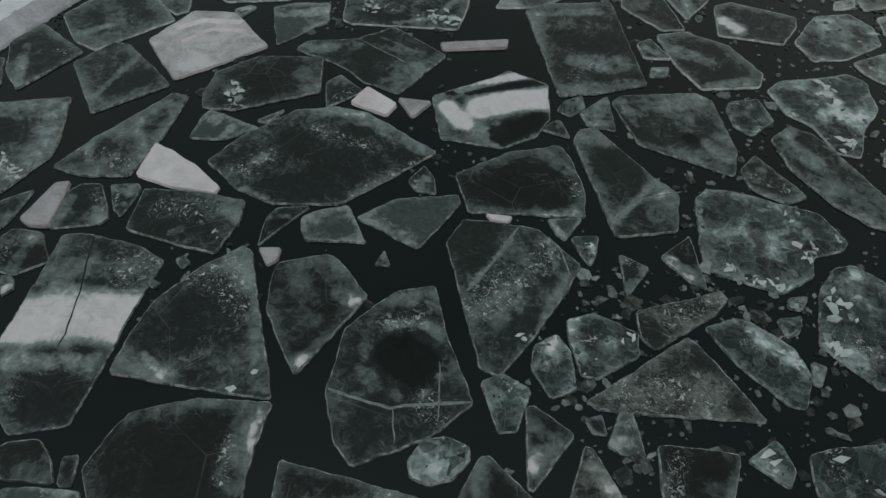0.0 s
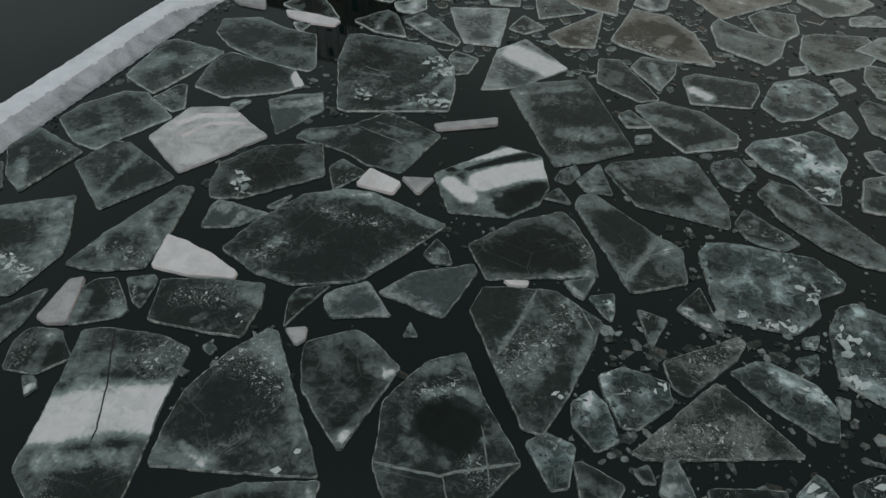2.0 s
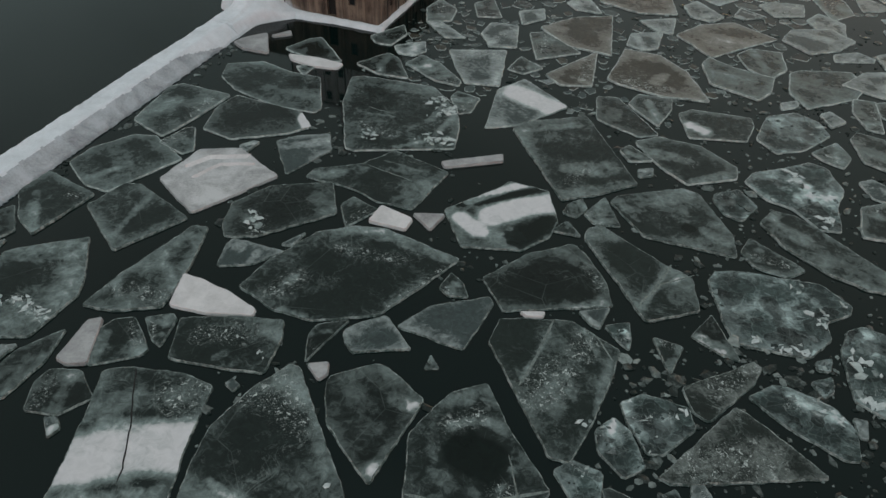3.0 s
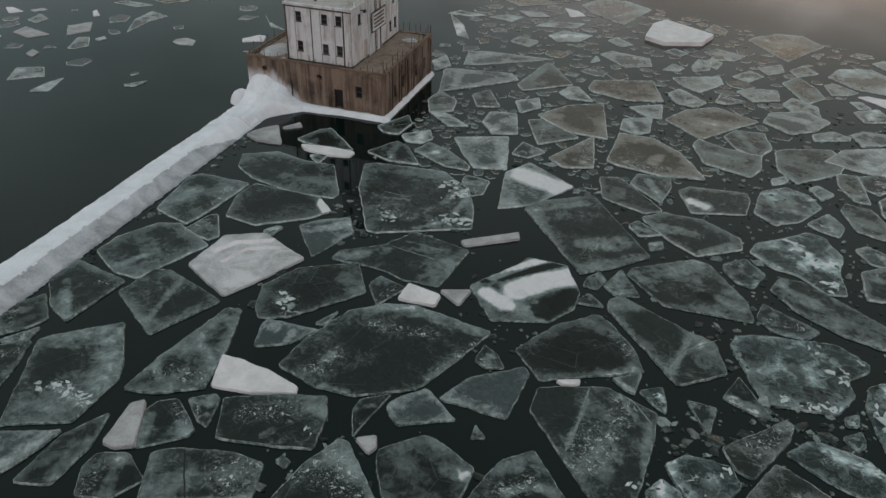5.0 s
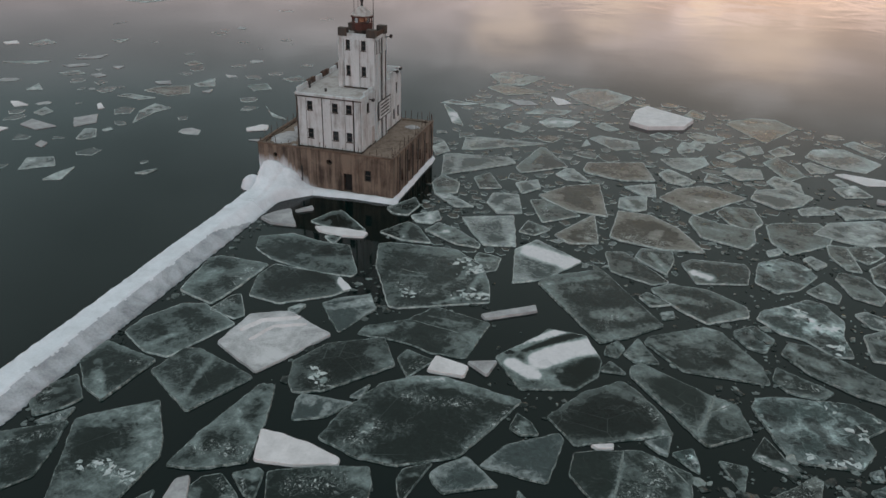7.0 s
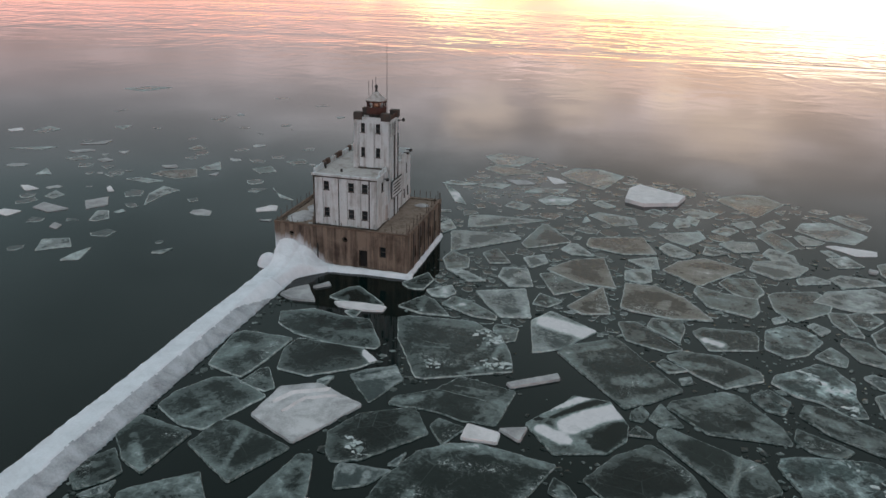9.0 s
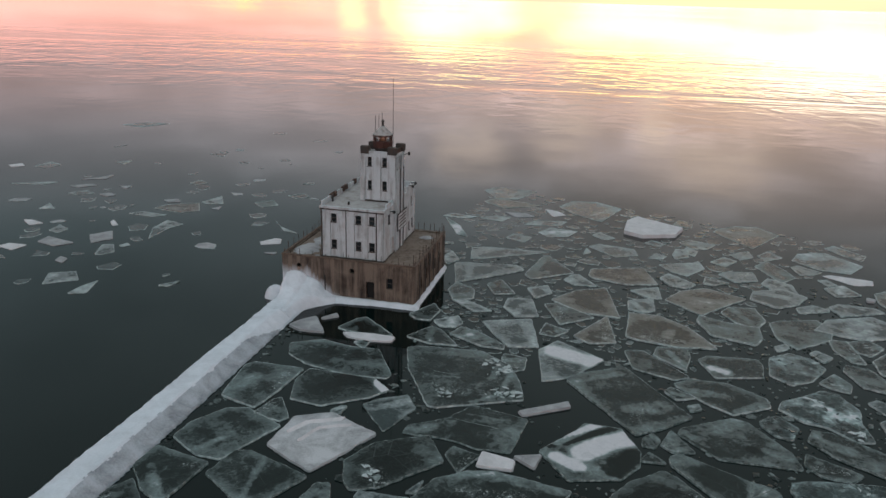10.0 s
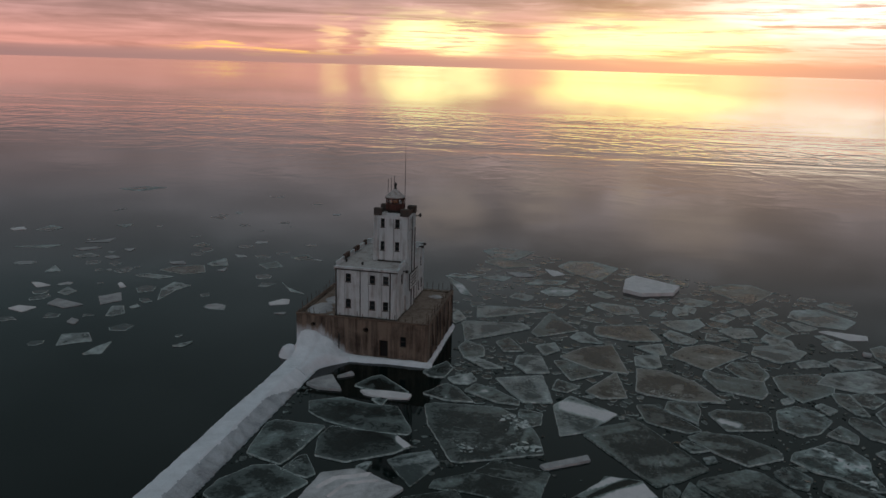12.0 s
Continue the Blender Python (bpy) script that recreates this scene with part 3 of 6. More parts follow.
part("cornice", box(HX0 - 0.12, HX1 + 0.12, HY0 - 0.12, HY0 + 0.22, HZ - 0.22, HZ + 0.06, 0.03), M["paint"], lighthouse)
part("cornice", box(HX1 - 0.2, HX1 + 0.1, HY0 + 0.25, 5.4, HZ - 0.2, HZ + 0.05, 0.03), M["paint"], lighthouse)
part("cornice_moulding", box(HX0 - 0.08, HX1 + 0.10, HY0 - 0.10, HY0 + 0.02, HZ - 0.36, HZ - 0.225, 0.02), M["trim"], lighthouse, "dark rusted moulding under the cornice")
part("base_strip", box(HX0 - 0.05, HX1 + 0.05, HY0 - 0.06, HY0 + 0.05, DECK, DECK + 0.16), M["trim"], lighthouse)
part("base_strip", box(HX1 - 0.05, HX1 + 0.06, HY0 + 0.06, HY1, DECK, DECK + 0.16), M["trim"], lighthouse)
# parapets
part("parapet", box(HX0, HX0 + 0.18, HY0 + 0.25, HY1, HZ - 0.04, HZ + 0.55, 0.02), M["paint"], lighthouse)
part("parapet", box(HX1 - 0.18, HX1, 2.9, 5.5, HZ - 0.04, HZ + 0.45, 0.02), M["paint"], lighthouse)
part("parapet", box(HX1 - 0.2, HX1, 11.3, HY1, HZ - 0.04, HZ + 0.6, 0.02), M["paint"], lighthouse)
part("parapet", box(HX0 + 0.2, HX1 - 0.2, HY1 - 0.2, HY1, HZ - 0.04, HZ + 0.6, 0.02), M["paint"], lighthouse)
for y in (4.6, 5.6, 8.4, 9.4, 12.6):
    part("vent_box", box(HX0 - 0.06, HX0 + 0.3, y, y + 0.75, HZ + 0.1, HZ + 0.72, 0.03), M["rust"], lighthouse)
part("roof_vent", rod((-8.9, 3.4, HZ - 0.06), (-8.9, 3.4, HZ + 0.3), 0.14), M["iron"], lighthouse)
part("roof_vent", rod((-11.2, 4.2, HZ - 0.06), (-11.2, 4.2, HZ + 0.75), 0.12), M["iron"], lighthouse)
# tower
TX0, TX1, TY0, TY1, TZ = -8.2, -4.0, 5.8, 9.4, 16.7
tw = [(a, b, z0, z1) for a, b in ((-7.38, -6.88), (-5.57, -5.02)) for z0, z1 in ((12.35, 13.48), (15.2, 16.3))]
part("tower_front", wall_with_holes("y", TY0, 0.2, TX0, TX1, HZ - 0.04, TZ, tw), M["paint"], lighthouse)
part("tower_side", wall_with_holes("x", TX1, 0.2, TY0 + 0.2, TY1, DECK, TZ, [(a, a + 0.46, 14.9, 16.3) for a in (6.14, 6.9, 7.64)]), M["paint"], lighthouse)
part("tower_side", box(TX0, TX0 + 0.2, TY0 + 0.2, TY1, HZ - 0.04, TZ), M["paint"], lighthouse)
part("tower_back", box(TX0 + 0.2, TX1 - 0.2, TY1 - 0.2, TY1, HZ - 0.04, TZ), M["paint"], lighthouse)
part("dark_room", box(TX0 + 0.25, TX1 - 0.25, TY0 + 0.25, TY1 - 0.25, HZ, TZ - 0.3), M["void"], lighthouse)
part("gallery_floor", box(TX0 + 0.2, TX1 - 0.2, TY0 + 0.2, TY1 - 0.2, TZ - 0.25, TZ - 0.05), M["roofing"], lighthouse)
for a, b, z0, z1 in tw:
    window(lighthouse, "y", TY0, a, b, z0, z1)
for a in (6.14, 6.9, 7.64):
    window(lighthouse, "x", TX1, a, a + 0.46, 14.9, 16.3)
for x0, x1 in ((TX0 - 0.02, -7.62), (-6.66, -5.78), (-4.84, TX1 + 0.02)):
    part("wall_panel", box(x0, x1, TY0 - 0.09, TY0 + 0.05, HZ, TZ - 0.35, 0.015), M["paint"], lighthouse)
    for x in (x0, x1):
        part("seam_strip", box(x - 0.02, x + 0.02, TY0 - 0.045, TY0 + 0.02, HZ, TZ - 0.35), M["seam"], lighthouse)
for x0, x1 in ((TX0 - 0.1, -7.72), (-4.74, TX1 + 0.06)):
    part("corner_pilaster", box(x0, x1, TY0 - 0.17, TY0 + 0.1, HZ, 13.95, 0.02), M["paint"], lighthouse)
for y0, y1 in ((TY0 + 0.15, 6.12), (6.62, 6.88), (7.38, 7.62), (8.12, 8.8), (9.0, TY1)):
    part("wall_panel", box(TX1 - 0.04, TX1 + 0.1, y0, y1, DECK, TZ - 0.3, 0.015), M["paint"], lighthouse)
for y in (6.12, 6.88, 8.12):
    part("seam_strip", box(TX1 - 0.02, TX1 + 0.05, y - 0.03, y + 0.03, DECK, TZ - 0.3), M["trim"], lighthouse)
for y in (7.5, 8.92):
    part("downpipe", rod((TX1 + 0.14, y, DECK), (TX1 + 0.14, y, 14.8), 0.06), M["trim"], lighthouse)
part("tower_foot", box(TX0 - 0.1, TX1 - 0.22, TY0 - 0.12, TY0 + 0.05, HZ - 0.03, HZ + 0.14), M["trim"], lighthouse)
for cx, cy in ((TX0 + 0.45, TY0 + 0.3), (TX1 - 0.45, TY0 + 0.3), (TX1 - 0.3, TY1 - 0.45), (TX0 + 0.45, TY1 - 0.35)):
    part("corner_block", box(cx - 0.52, cx + 0.52, cy - 0.36, cy + 0.36, TZ - 0.05, TZ + 0.82, 0.03), M["trim"], lighthouse, "dark rusted corner of the gallery parapet")
part("gallery_wall", box(TX0 + 0.1, TX1 - 0.1, TY0 + 0.02, TY0 + 0.18, TZ - 0.05, TZ + 0.3), M["paint"], lighthouse)
part("gallery_wall", box(TX1 - 0.18, TX1 - 0.02, TY0 + 0.7, TY1 - 0.1, TZ - 0.05, TZ + 0.5), M["rust"], lighthouse)
# lantern
LX, LY = -6.1, 7.6


def turned(profile, n=24, cx=LX, cy=LY):
    b = bmesh.new()
    rings = [[b.verts.new((cx + r * math.cos(2 * math.pi * k / n), cy + r * math.sin(2 * math.pi * k / n), z)) for k in range(n)] for r, z in profile]
    for a, c in zip(rings, rings[1:]):
        for k in range(n):
            b.faces.new([a[k], a[(k + 1) % n], c[(k + 1) % n], c[k]])
    b.faces.new(rings[0][::-1])
    b.faces.new(rings[-1])
    return b


part("lantern_pedestal", turned([(0.95, TZ - 0.05), (0.95, 17.2), (1.15, 17.25), (1.18, 17.3)], 10), M["iron"], lighthouse)
part("lantern_base", turned([(1.18, 17.26), (1.2, 17.95), (1.12, 18.0)], 10), M["red"], lighthouse, "rust-red lantern base")
part("lens", turned([(0.35, 18.0), (0.55, 18.05), (0.6, 18.3), (0.55, 18.5), (0.4, 18.6)], 16), M["lens"], lighthouse, "glowing orange lamp lens", True)
for k in range(10):
    a = 2 * math.pi * (k + 0.5) / 10
    c, s = LX + 1.06 * math.cos(a), LY + 1.06 * math.sin(a)
    part("mullion", rod((c, s, 17.98), (c, s, 18.68), 0.07, 6), M["red"], lighthouse)
    g = bmesh.new()
    q = [(LX + 1.02 * math.cos(t), LY + 1.02 * math.sin(t)) for t in (a + 0.03, a + 2 * math.pi / 10 - 0.03)]
    q2 = [(LX + 0.99 * math.cos(t), LY + 0.99 * math.sin(t)) for t in (a + 0.03, a + 2 * math.pi / 10 - 0.03)]
    vs = [g.verts.new((x, y, z)) for z in (18.0, 18.66) for x, y in (*q, *q2[::-1])]
    for f in ((0, 1, 2, 3), (7, 6, 5, 4), (0, 4, 5, 1), (1, 5, 6, 2), (2, 6, 7, 3), (3, 7, 4, 0)):
        g.faces.new([vs[t] for t in f])
    part("lantern_pane", g, M["clearglass"], lighthouse)
part("lantern_roof", turned([(1.2, 18.64), (1.24, 18.78), (1.05, 18.9), (0.6, 19.3), (0.2, 19.68)], 10), M["roofing"], lighthouse, "grey conical lantern roof")
part("roof_ring", turned([(1.26, 18.56), (1.28, 18.66), (1.2, 18.7)], 10), M["red"], lighthouse)
part("roof_finial", turned([(0.2, 19.62), (0.14, 19.8), (0.14, 20.1), (0.2, 20.2), (0.16, 20.36), (0.04, 20.5)], 10), M["iron"], lighthouse)
part("antenna", rod((-5.05, 8.3, 16.7), (-5.05, 8.3, 25.2), 0.045, 6, 0.02), M["iron"], lighthouse)
for x, y, z in ((-6.95, 7.4, 20.9), (-6.75, 8.1, 20.9), (-6.45, 8.4, 21.2)):
    part("whip_antenna", rod((x, y, 17.9), (x, y, z), 0.03, 6), M["iron"], lighthouse)
part("floodlight_arm", rod((TX1 - 0.05, 8.9, 16.2), (TX1 + 0.75, 9.1, 16.35), 0.05, 6), M["iron"], lighthouse)
part("floodlight", box(TX1 + 0.6, TX1 + 0.85, 8.95, 9.3, 16.15, 16.55, 0.04), M["iron"], lighthouse)
for y, z in ((4.3, 10.3), (12.2, 11.6), (13.4, 11.7)):
    part("lamp_bracket", rod((HX1 - 0.1, y, z), (HX1 + 0.5, y - 0.2, z + 0.1), 0.06, 6), M["iron"], lighthouse)
    part("floodlight", box(HX1 + 0.4, HX1 + 0.7, y - 0.45, y - 0.05, z - 0.1, z + 0.2, 0.04), M["iron"], lighthouse)
# notice board on the tower's side; its writing is too small to read
board = part("notice_board", box(TX1 + 0.16, TX1 + 0.24, 6.35, 10.25, 7.25, 9.45, 0.02), M["iron"], lighthouse, "white notice board in a dark frame")
part("board_face", box(TX1 + 0.2, TX1 + 0.25, 6.5, 10.1, 7.4, 9.3), M["paint"], board)
for z in (9.0, 8.6, 8.2, 7.8):
    part("lettering_bar", box(TX1 + 0.24, TX1 + 0.262, 6.9, 9.7, z - 0.12, z + 0.06), M["iron"], board)
part("door", box(HX1 - 0.02, HX1 + 0.06, 4.75, 5.65, DECK + 0.02, DECK + 2.05, 0.02), M["roofing"], lighthouse, "grey steel door")

# ---- snow ----


def drift(name, x0, x1, y0, y1, nx, ny, height, label, category, shaded=None):
    """A sheet of settled snow with rounded edges and a solid underside."""
    b = bmesh.new()
    g = [[b.verts.new((x0 + (x1 - x0) * i / nx, y0 + (y1 - y0) * j / ny, height(x0 + (x1 - x0) * i / nx, y0 + (y1 - y0) * j / ny))) for j in range(ny + 1)] for i in range(nx + 1)]
    for i in range(nx):
        for j in range(ny):
            b.faces.new([g[i][j], g[i + 1][j], g[i + 1][j + 1], g[i][j + 1]])
    if shaded:  # the pack-side slope, its shade put into a greyer snow colour
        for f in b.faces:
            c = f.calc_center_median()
            f.material_index = int(shaded(c.x, c.y))
    edge = [e for e in b.edges if e.is_boundary]
    r = bmesh.ops.extrude_edge_only(b, edges=edge)
    for v in [v for v in r["geom"] if isinstance(v, bmesh.types.BMVert)]:
        v.co.z = -0.6
    bmesh.ops.recalc_face_normals(b, faces=b.faces)
    return tagged(part(name, b, [M["deepsnow"], M["shadedface"]], None, label, True), category=category, kind="structure" if category == "breakwater" else "")


def smooth(a, b, v):
    v = max(0.0, min(1.0, (v - a) / (b - a)))
    return v * v * (3 - 2 * v)


def wall_top(x, y):
    """Flat crown, a bevelled shoulder towards the pack, ragged edges."""
    wob = 0.12 * noise.noise((y * 0.12, 3.1, 0)) + 0.08 * noise.noise((y * 0.9, 7.7, 0)) + 0.07 * noise.noise((y * 2.9, 1.7, 0))
    rag = 0.12 * noise.noise((y * 1.3, 11.0, 0)) + 0.08 * noise.noise((y * 3.6, 13.0, 0))
    w0, w1 = -15.6 + wob, -11.95 + rag
    e = x - w0
    s = max(0.0, min(1.0, e / 0.3))
    crown = 1.5 + 0.12 * noise.noise((x * 0.7, y * 0.35, 0)) + 0.06 * noise.noise((x * 2.3, y * 1.6, 4)) - 0.08 * max(0.0, abs(x + 14.0) - 0.9)
    if x > w1 or e < 0:
        return -0.3
    z = crown * math.sqrt(s * (2 - s))
    slope = 0.45 + 1.0 * (w1 - x) / 1.35
    return -0.3 + min(z, slope)


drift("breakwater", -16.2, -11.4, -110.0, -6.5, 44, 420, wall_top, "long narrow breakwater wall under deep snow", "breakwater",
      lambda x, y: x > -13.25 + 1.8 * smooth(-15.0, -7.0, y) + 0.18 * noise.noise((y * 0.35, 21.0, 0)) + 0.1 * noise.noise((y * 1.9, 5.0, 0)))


def pile(x, y):
    left = -15.6 - 1.0 * smooth(-3.2, -0.2, y) + 0.15 * noise.noise((y * 1.2, 2, 0))
    right = -12.0 + 3.5 * smooth(-5.8, 0.5, y) ** 2.0 + 0.12 * noise.noise((y * 1.3, 9, 0))
    e = min(x - left, right - x)
    z = wall_top(x, y)
    if e > 0:
        z = max(z, -0.3 + (1.35 - 0.5 * smooth(-12.4, -9.4, x)) * math.sqrt(smooth(0.0, 1.0, e)))
        fall = max(0.0, 1 - (0.6 - y) / 5.0)
        against = 1.95 * math.exp(-abs((x + 14.7) / 2.1) ** 3.0) + 0.95 * math.exp(-abs((x + 11.9) / 1.05) ** 2.6)
        z += against * fall ** 1.4 * smooth(0.0, 0.9, e)
    z = max(z, -0.3 + 1.75 * math.sqrt(max(0.0, 1 - ((x + 16.8) / 1.25) ** 2 - ((y + 0.55) / 1.3) ** 2)))
    return z + (0.06 * noise.noise((x * 1.1, y * 1.1, 2)) + 0.03 * noise.noise((x * 3.1, y * 3.1, 5)) if z > 0.0 else 0)


drift("snow_drift", -18.4, -8.3, -6.5, 0.585, 84, 60, pile, "wind-packed snow drift against the pier wall", "snow drift")


def ledge_strip(name, x0, x1, y0, y1, along):
    def h(x, y):
        q = x if along == "x" else y
        out = (0.585 - y) if along == "x" else x
        reach = (0.62 + 0.5 * smooth(-4.0, -9.0, x) if along == "x" else 0.42) + 0.12 * noise.noise((q * 0.7, 5, 0)) + 0.08 * noise.noise((q * 2.9, 8, 0))
        s = max(0.0, 1 - out / reach)
        return 0.06 + (0.42 + 0.12 * noise.noise((q * 0.8, 5, 0))) * (min(1.0, s * 2.2) ** 0.6) * (0.75 + 0.35 * s) if s > 0 else -0.3
    n = int(max(x1 - x0, y1 - y0) * 5)
    return drift(name, x0, x1, y0, y1, n if along == "x" else 10, 10 if along == "x" else n, h, "snow-covered ledge along the foot of the pier", "snow ledge")


ledge_strip("snow_ledge", -10.2, 0.62, -0.8, 0.585, "x")
ledge_strip("snow_ledge", 0.02, 0.62, 0.59, 15.2, "y")
for x, y, a, b, h in ((-14.3, 3.6, 1.5, 2.2, 0.32), (-14.0, 7.5, 1.1, 1.6, 0.22), (-1.8, 12.6, 0.9, 0.7, 0.15), (-12.2, 1.5, 0.35, 0.3, 0.2)):
    def mound(u, v, x=x, y=y, a=a, b=b, h=h):
        r = ((u - x) / a) ** 2 + ((v - y) / b) ** 2 + 0.5 * noise.noise((u * 1.4, v * 1.4, 6))
        return DECK + 0.01 + h * max(0.0, 1 - r) ** 0.7 if r < 1 else DECK - 0.1
    g = bmesh.new()
    gr = [[g.verts.new((x + a * 1.3 * (i / 10 - 1), y + b * 1.3 * (j / 10 - 1), 0)) for j in range(21)] for i in range(21)]
    for row in gr:
        for v in row:
            v.co.z = mound(v.co.x, v.co.y)
    for i in range(20):
        for j in range(20):
            g.faces.new([gr[i][j], gr[i + 1][j], gr[i + 1][j + 1], gr[i][j + 1]])
    tagged(part("snow_patch", g, M["snowy"], None, "small heap of old snow on the pier deck", True), category="snow patch")

# ---- ice floes ----
from mathutils import geometry

ICE_WORDS = {
    "dark": "clear dark ice floe with a frosted rim",
    "frost": "dark ice floe clouded with frost",
    "vein": "dark ice floe with healed white cracks",
    "chunk": "broken greenish ice floe with frozen-in plates",
    "pale": "pale grey frosted ice floe",
    "brown": "frosted ice floe tinted brown by reflected sky",
    "grain": "ice floe with rough grained frost",
    "snowy": "ice floe under thin white snow",
    "snow": "bright snow-covered ice floe",
    "drifted": "large floe under grey drifted snow",
}
LOOK = {"band": "frost", "hole": "frost", "lens": "frost", "stripe": "frost", "halfdark": "frost", "patch": "frost", "ring": "frost", "slab": "drifted", "block": "snow", "darktip": "dark"}
FLOES = []


def inside(poly, x, y):
    odd = False
    for (ax, ay), (bx, by) in zip(poly, poly[1:] + poly[:1]):
        if (ay > y) != (by > y) and x < ax + (y - ay) * (bx - ax) / (by - ay):
            odd = not odd
    return odd


def outline(corners, step, rough, seed):
    """Corners slightly worn off, edges broken finely."""
    n, pts = len(corners), []
    for i in range(n):
        p, a, b = Vector(corners[i]), Vector(corners[i - 1]), Vector(corners[(i + 1) % n])
        ca, cb = min(0.14, 0.1 * (a - p).length), min(0.14, 0.1 * (b - p).length)
        pts += [p + (a - p).normalized() * ca, p + (b - p).normalized() * cb]
    out = []
    for p, q in zip(pts, pts[1:] + pts[:1]):
        k = max(1, int((q - p).length / step))
        across = Vector((q.y - p.y, p.x - q.x)).normalized() if (q - p).length > 1e-4 else Vector((0, 0))
        for j in range(k):
            s = p + (q - p) * j / k
            f = noise.noise((s.x * 1.1 + seed, s.y * 1.1, 0)) + 0.6 * noise.noise((s.x * 3.1, s.y * 3.1, seed))
            out.append(s + across * (rough * f))
    return out


def inset(pts, d):
    n, out = len(pts), []
    for i in range(n):
        a, p, b = pts[i - 1], pts[i], pts[(i + 1) % n]
        t = (b - a).normalized() if (b - a).length > 1e-5 else Vector((1, 0))
        out.append(p + Vector((-t.y, t.x)) * d)
    return out


def to_line(x, y, pts):
    """How far a place lies from a line of points."""
    best = 1e9
    for (ax, ay), (bx, by) in zip(pts, pts[1:] or pts):
        dx, dy = bx - ax, by - ay
        k = max(0.0, min(1.0, ((x - ax) * dx + (y - ay) * dy) / (dx * dx + dy * dy + 1e-9)))
        best = min(best, math.hypot(x - ax - k * dx, y - ay - k * dy))
    return best


def floe_top(pts, step):
    """The top's own points, on a loose grid, joined to the outline."""
    n = len(pts)
    xs, ys = [p.x for p in pts], [p.y for p in pts]
    flat = [(p.x, p.y) for p in pts]
    extra = []
    y, row = min(ys) + step * 0.5, 0
    while y < max(ys):
        x = min(xs) + step * (0.25 if row % 2 else 0.75)
        while x < max(xs):
            px, py = x + 0.25 * step * noise.noise((x * 5, y * 5, 1)), y + 0.25 * step * noise.noise((x * 5, y * 5, 9))
            if inside(flat, px, py) and to_line(px, py, flat + flat[:1]) > step * 0.45:
                extra.append(Vector((px, py)))
            x += step
        y, row = y + step * 0.87, row + 1
    vs, _, fs, *_ = geometry.delaunay_2d_cdt(pts + extra, [(i, (i + 1) % n) for i in range(n)], [], 1, 1e-5)
    return vs, fs


def ridge(line, width, height, z):
    """A low welt along a line, as where a crack froze together again."""
    b = bmesh.new()
    rows = []
    pts = []
    for p, q in zip(line, line[1:]):
        p, q = Vector(p), Vector(q)
        k = max(2, int((q - p).length / 0.35))
        pts += [p + (q - p) * j / k for j in range(k)]
    pts.append(Vector(line[-1]))
    for i, p in enumerate(pts):
        t = (pts[min(i + 1, len(pts) - 1)] - pts[max(i - 1, 0)]).normalized()
        nrm = Vector((-t.y, t.x))
        w = width * (0.7 + 0.6 * abs(noise.noise((p.x * 2, p.y * 2, 4)))) * (0.3 if i in (0, len(pts) - 1) else 1)
        c = p + nrm * 0.1 * noise.noise((p.x * 1.3, p.y * 1.3, 8))
        rows.append([b.verts.new((*(c - nrm * w), z)), b.verts.new((*c, z + height)), b.verts.new((*(c + nrm * w), z))])
    for a, c in zip(rows, rows[1:]):
        for j in (0, 1):
            b.faces.new([a[j], c[j], c[j + 1], a[j + 1]])
    bmesh.ops.recalc_face_normals(b, faces=b.faces)
    return b


def plate(x, y, z, size, seed):
    """A small broken plate of ice, lying a little tilted."""
    r = random.Random(seed)
    n = r.choice((3, 4, 4, 5))
    tx, ty = r.uniform(-0.12, 0.12), r.uniform(-0.12, 0.12)
    b = bmesh.new()
    turn, st = r.uniform(0, 6.28), r.uniform(0.35, 0.8)
    ring = []
    for k in range(n):
        a = 2 * math.pi * (k + r.uniform(-0.3, 0.3)) / n
        q = size * r.uniform(0.65, 1.15)
        u, v = q * math.cos(a), q * st * math.sin(a)
        ring.append((u * math.cos(turn) - v * math.sin(turn), u * math.sin(turn) + v * math.cos(turn)))
    top = [b.verts.new((x + u, y + v, z + 0.035 + tx * u + ty * v)) for u, v in ring]
    bot = [b.verts.new((x + u * 1.06, y + v * 1.06, z - 0.06)) for u, v in ring]
    b.faces.new(top)
    for k in range(n):
        b.faces.new([bot[k], bot[(k + 1) % n], top[(k + 1) % n], top[k]])
    bmesh.ops.recalc_face_normals(b, faces=b.faces)
    return b


WEIGHT = {"f": 0.24, "F": 0.46, "c": -0.15, "C": -0.8, "s": 1.2}
MARKS = []


def mark(kind, line, width):
    """Something on the floe under the line's first point."""
    MARKS.append((kind, line, width))


